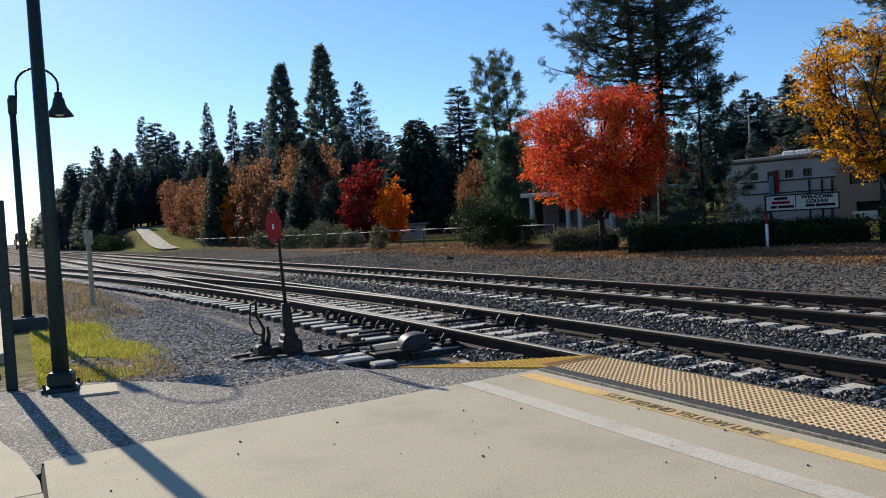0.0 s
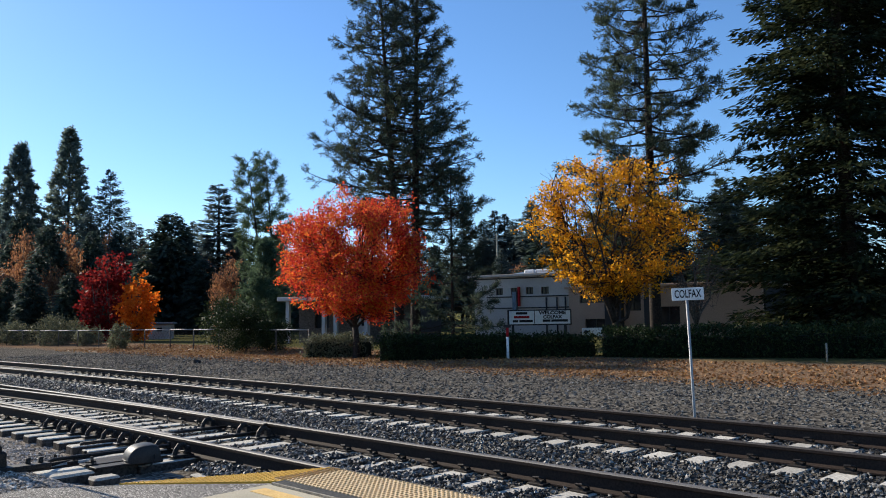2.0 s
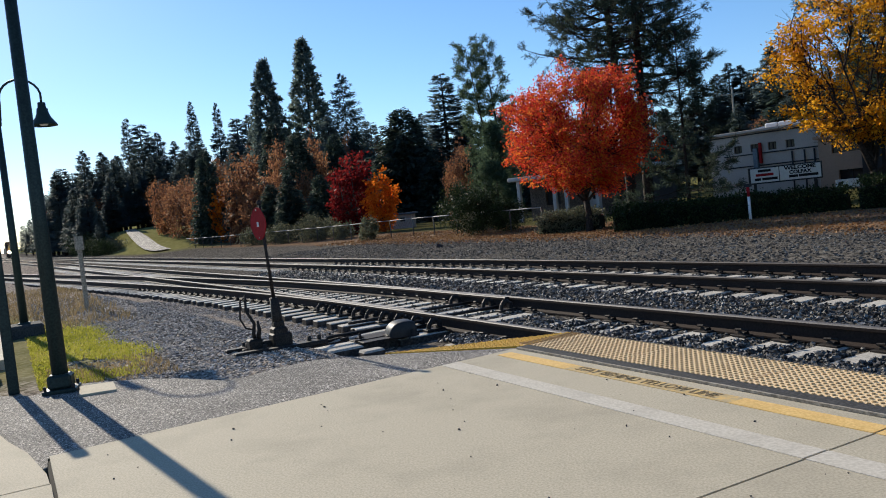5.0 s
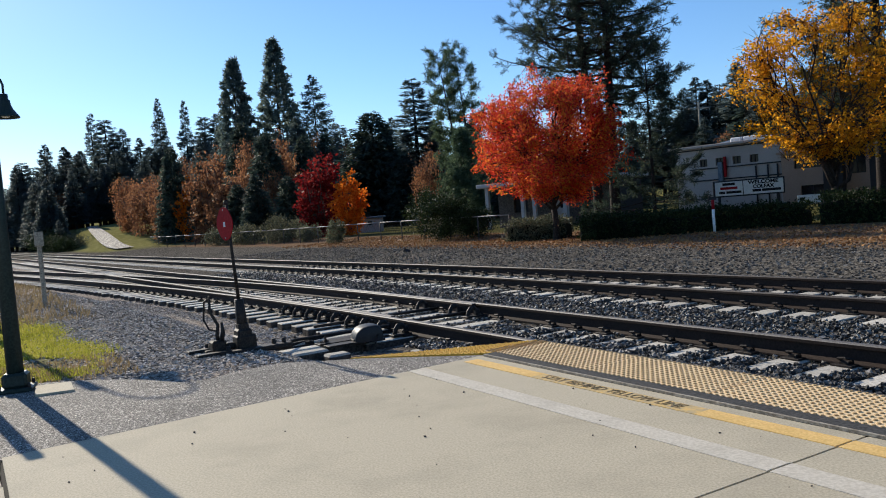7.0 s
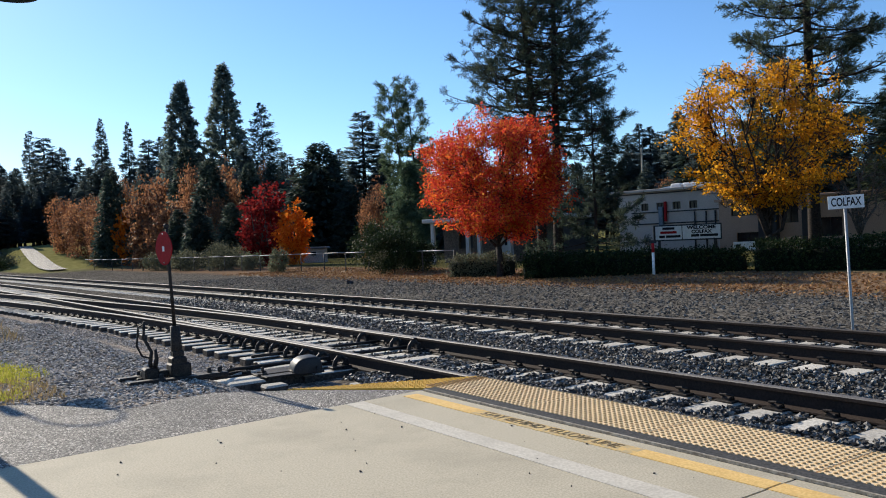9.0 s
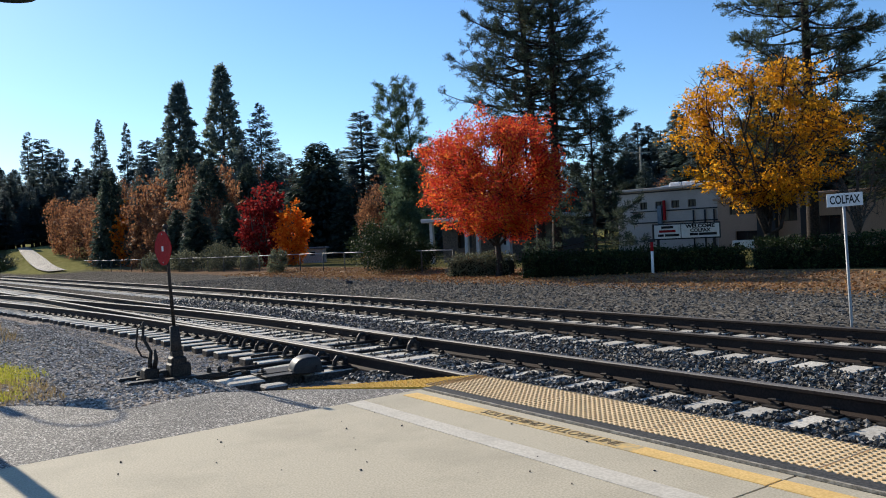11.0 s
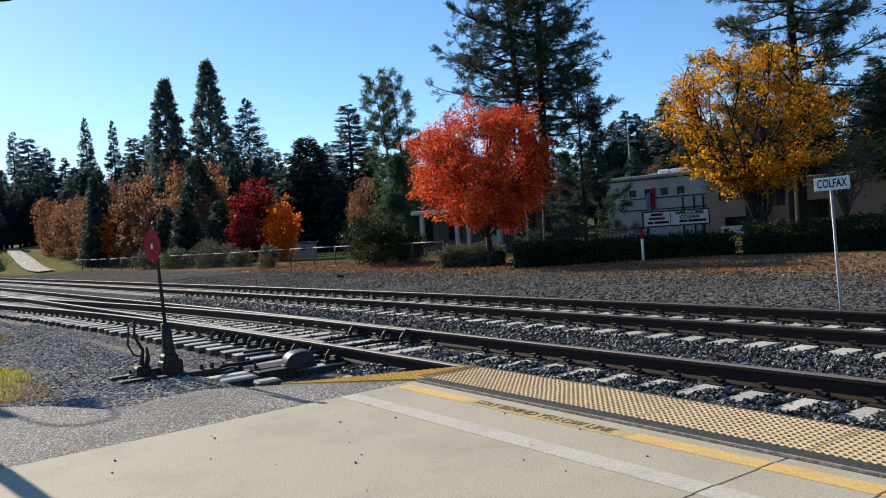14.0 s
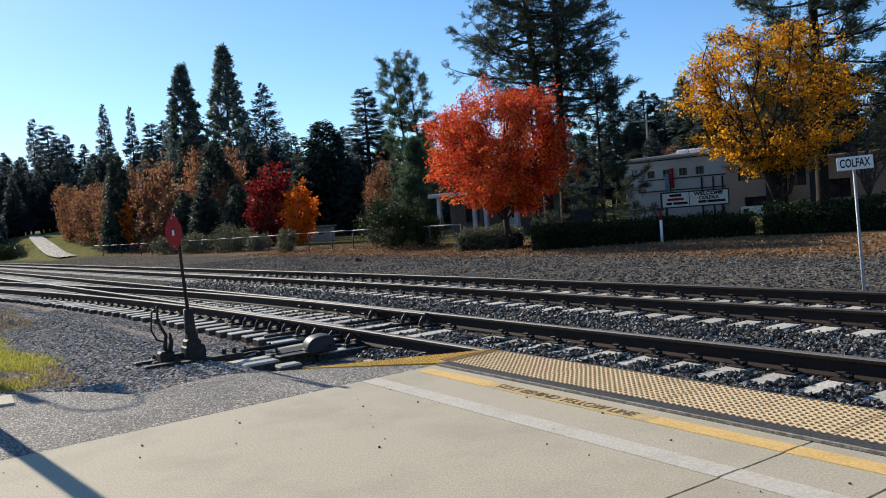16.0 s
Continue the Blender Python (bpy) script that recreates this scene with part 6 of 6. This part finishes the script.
# ---- locomotive far down the line ----
tu = 250.0
# Moved 1.4 m sideways off the track's middle to fit the camera's view.
tn = (course_A(tu) + course_B(tu)) / 2 + 1.4
LOCO = Matrix.Translation(P(tn, tu, RAIL)) @ Matrix.Rotation(TH + 0.04, 4, "Z")
loco = thing("locomotive", LOCO, "distant dark locomotive with lit headlights, set beside the track middle", "locomotive")
bm = block(2.9, 16, 1.7, (0, 8.2, 1.0), 0.12)
block(2.9, 3.0, 2.1, (0, 3.0, 2.2), 0.2, None, bm)
block(2.2, 11, 1.5, (0, 10.5, 2.5), 0.15, None, bm)
put("body", bm_mesh("body", bm, M_iron), loco)
put("nose", bm_mesh("nose", block(1.7, 1.6, 1.3, (0, 0.7, 2.0), 0.15), M_yellow), loco, "yellow nose")
put("pilot", bm_mesh("pilot", block(2.7, 0.4, 0.8, (0, 0.1, 0.2), 0.05), M_trim), loco)
for y in (2.2, 4.2, 12, 14):
    v, f = lathe([(0.0, -1.0), (0.5, -1.0), (0.5, 1.0), (0.0, 1.0)], 16)
    put("wheelset", mesh_of("wheelset", v, f, M_rail), loco, "", Matrix.Translation((0, y, 0.5)) @ Matrix.Rotation(math.pi / 2, 4, "Y"))
m_light, nt, ln = nodes_of("headlight_glow")
em = nt.new("ShaderNodeEmission")
em.inputs["Color"].default_value, em.inputs["Strength"].default_value = (1.0, 0.72, 0.4, 1), 60.0
ln.new(em.outputs[0], nt["Material Output"].inputs["Surface"])
for x, z in ((0, 3.9), (-0.75, 1.5), (0.75, 1.5)):
    v, f = lathe([(0.0, 0.0), (0.38, 0.0), (0.38, -0.1), (0.0, -0.1)], 12)
    put("headlight", mesh_of("headlight", v, f, m_light), loco, "glowing warm headlight", Matrix.Translation((x, -0.15 if z < 2 else 1.38, z)) @ Matrix.Rotation(math.pi / 2, 4, "X"))


# ---- ballast, gravel, grass and fallen leaves ----
def scatter(count, n0, n1, u0, u1, seed, near_power=1.0):
    r = np.random.default_rng(seed)
    n, u = r.uniform(n0, n1, count), u0 + (u1 - u0) * r.uniform(0, 1, count) ** near_power
    return n, u, r


def lay_stones(name, n, u, z, lo, hi, mat, label, r, flat=0.8):
    c = np.stack([n * CT - u * ST, n * ST + u * CT, z], 1)
    return stones(name, c, r.uniform(lo, hi, len(n)), mat, label, "ballast", r, flat)


n, u, r = scatter(78000, 4.25, 11.2, -1, 26, 300, 1.35)
start = np.where((u > 8.7) & (n < 7.2), 8.95, -8.0)
ties_near = np.abs((u - start) / 0.48 - np.round((u - start) / 0.48)) * 0.48 < 0.135
in_track = ((n > 4.15) & (n < 6.85)) | ((n > 8.0) & (n < 10.7))
keep = ~(ties_near & in_track & ~((n < 5.35) & (u < 8.4)))
on_rail = np.zeros(len(n), bool)
for c in (4.775, 6.21, 8.58, 10.09):
    on_rail |= np.abs(n - c) < 0.085
keep &= ~on_rail & ~((u > 8.3) & (n < 4.72 + np.array([branch(q) for q in u])))
n, u = n[keep], u[keep]
between = (n > 6.85) & (n < 8.0)
z = np.where(between, BED + 0.03, TIE_TOP - 0.012) + np.where((n < 5.35) & (u < 8.4), 0.035, 0) + r.normal(size=len(n)) * 0.014
lay_stones("ballast", n, u, z, 0.017, 0.038, M_stones, "dark angular ballast stones between the ties and tracks", r)
n, u, r = scatter(16000, 4.25, 5.85, -1, 8.2, 303)
keep = (np.abs(n - 4.775) > 0.085) & ((n < 5.5 + 0.05 * np.sin(u * 7)) | ~(np.abs((u + 8) / 0.48 - np.round((u + 8) / 0.48)) * 0.48 < 0.115))
n, u = n[keep], u[keep]
lay_stones("ballast", n, u, TIE_TOP + 0.018 + r.normal(size=len(n)) * 0.012, 0.017, 0.036, M_stones, "dark angular ballast heaped against the platform edge", r)
n, u, r = scatter(17000, 10.8, 17.5, 1, 40, 301, 1.3)
z = np.array([ground_z(*P(a, b).xy) for a, b in zip(n, u)]) + 0.004
lay_stones("track_shoulder_stones", n, u, z, 0.018, 0.045, M_shoulder, "loose grey stones on the far shoulder", r)
n, u, r = scatter(60000, 0.3, 4.7, 6.3, 22, 302, 1.5)
lim = np.interp(n, [0.3, 0.8, 1.2, 1.4, 1.9, 2.5, 2.8, 3.6], [8.2, 7.7, 7.2, 6.8, 6.85, 6.7, 6.5, 5.7])
off = np.array([branch(x) for x in u])
grassy = (n < 1.1) & (u > 8.4) & (u < 16)
keep = (u > lim) & (n < 4.66 + off) & ~((n > 4.0 + off) & (u > 8.7) & (np.abs((u - 8.95) / 0.48 - np.round((u - 8.95) / 0.48)) * 0.48 < 0.13)) & ~(grassy & (r.uniform(size=len(n)) < 0.75))
n, u = n[keep], u[keep]
z = np.array([ground_z(*P(a, b).xy) for a, b in zip(n, u)]) + 0.002
lay_stones("gravel", n, u, z, 0.011, 0.03, M_gravel, "loose grey gravel beside the switch", r, 0.6)


def blades(name, n, u, height, width, mat, label, category, seed, lie=0.0):
    r = np.random.default_rng(seed)
    k = len(n)
    z = np.array([ground_z(*P(a, b).xy) for a, b in zip(n, u)])
    c = np.stack([n * CT - u * ST, n * ST + u * CT, z - 0.005], 1)
    along = r.normal(size=(k, 3)) * 0.45 + np.array([0, 0, 1.0 - lie])
    if lie:
        along[:, 2] = r.uniform(-0.1, 0.25, k)
        c[:, 2] += 0.02
    v, f = kites(c, along, unit(k, r), r.uniform(0.5, 1.3, k) * height, width * r.uniform(0.6, 1.3, k))
    return tagged(put(name, mesh_of(name, v, f, mat)), label, category, "", "stuff")


n, u, r = scatter(42000, 0.12, 1.7, 8.0, 15.0, 310, 1.2)
mask = np.array([noise.noise((a * 1.5, b * 0.6, 3)) for a, b in zip(n, u)]) > -0.3
inside = (n < 1.15 - 0.09 * np.abs(u - 10) + 0.12 * np.sin(u * 2.1) + r.normal(size=len(n)) * 0.12) & mask
blades("grass", n[inside], u[inside], 0.04, 0.012, M_grass, "patch of sunlit yellow-green grass by the lamp post", "grass", 311)
n, u, r = scatter(3600, -0.2, 1.7, 13.5, 28, 312)
blades("dry_weeds", n, u, 0.14, 0.016, M_weed, "dry brown weeds beyond the grass", "weeds", 313)
n, u, r = scatter(900, 0.2, 1.3, 7.7, 9.2, 314)
blades("dry_weeds", n, u, 0.07, 0.012, M_weed, "dry brown weeds at the asphalt's edge", "weeds", 315)
n, u, r = scatter(20000, 15.4, 21.5, 2, 46, 316)
keep = r.uniform(size=len(n)) < np.clip((n - 15.4) / 2.6, 0.03, 1)
blades("fallen_leaves", n[keep], u[keep], 0.085, 0.06, M_dry, "dry orange-brown leaves strewn along the hedge and fence", "fallen leaves", 317, 1.0)
n, u, r = scatter(60, 0.2, 3.4, 1.2, 5.1, 318)
c = np.stack([n * CT - u * ST, n * ST + u * CT, np.full(len(n), 0.004)], 1)
stones("grit", c, r.uniform(0.003, 0.011, len(n)), M_trim, "small dark grit and crumbs on the platform", "grit", r)
tagged(stones("rock", np.array([[0.08, 30.58, -0.3]]), np.array([0.16]), M_trim, "single dark rock on the far shoulder", "rock", np.random.default_rng(5)), "", "", "", "thing")
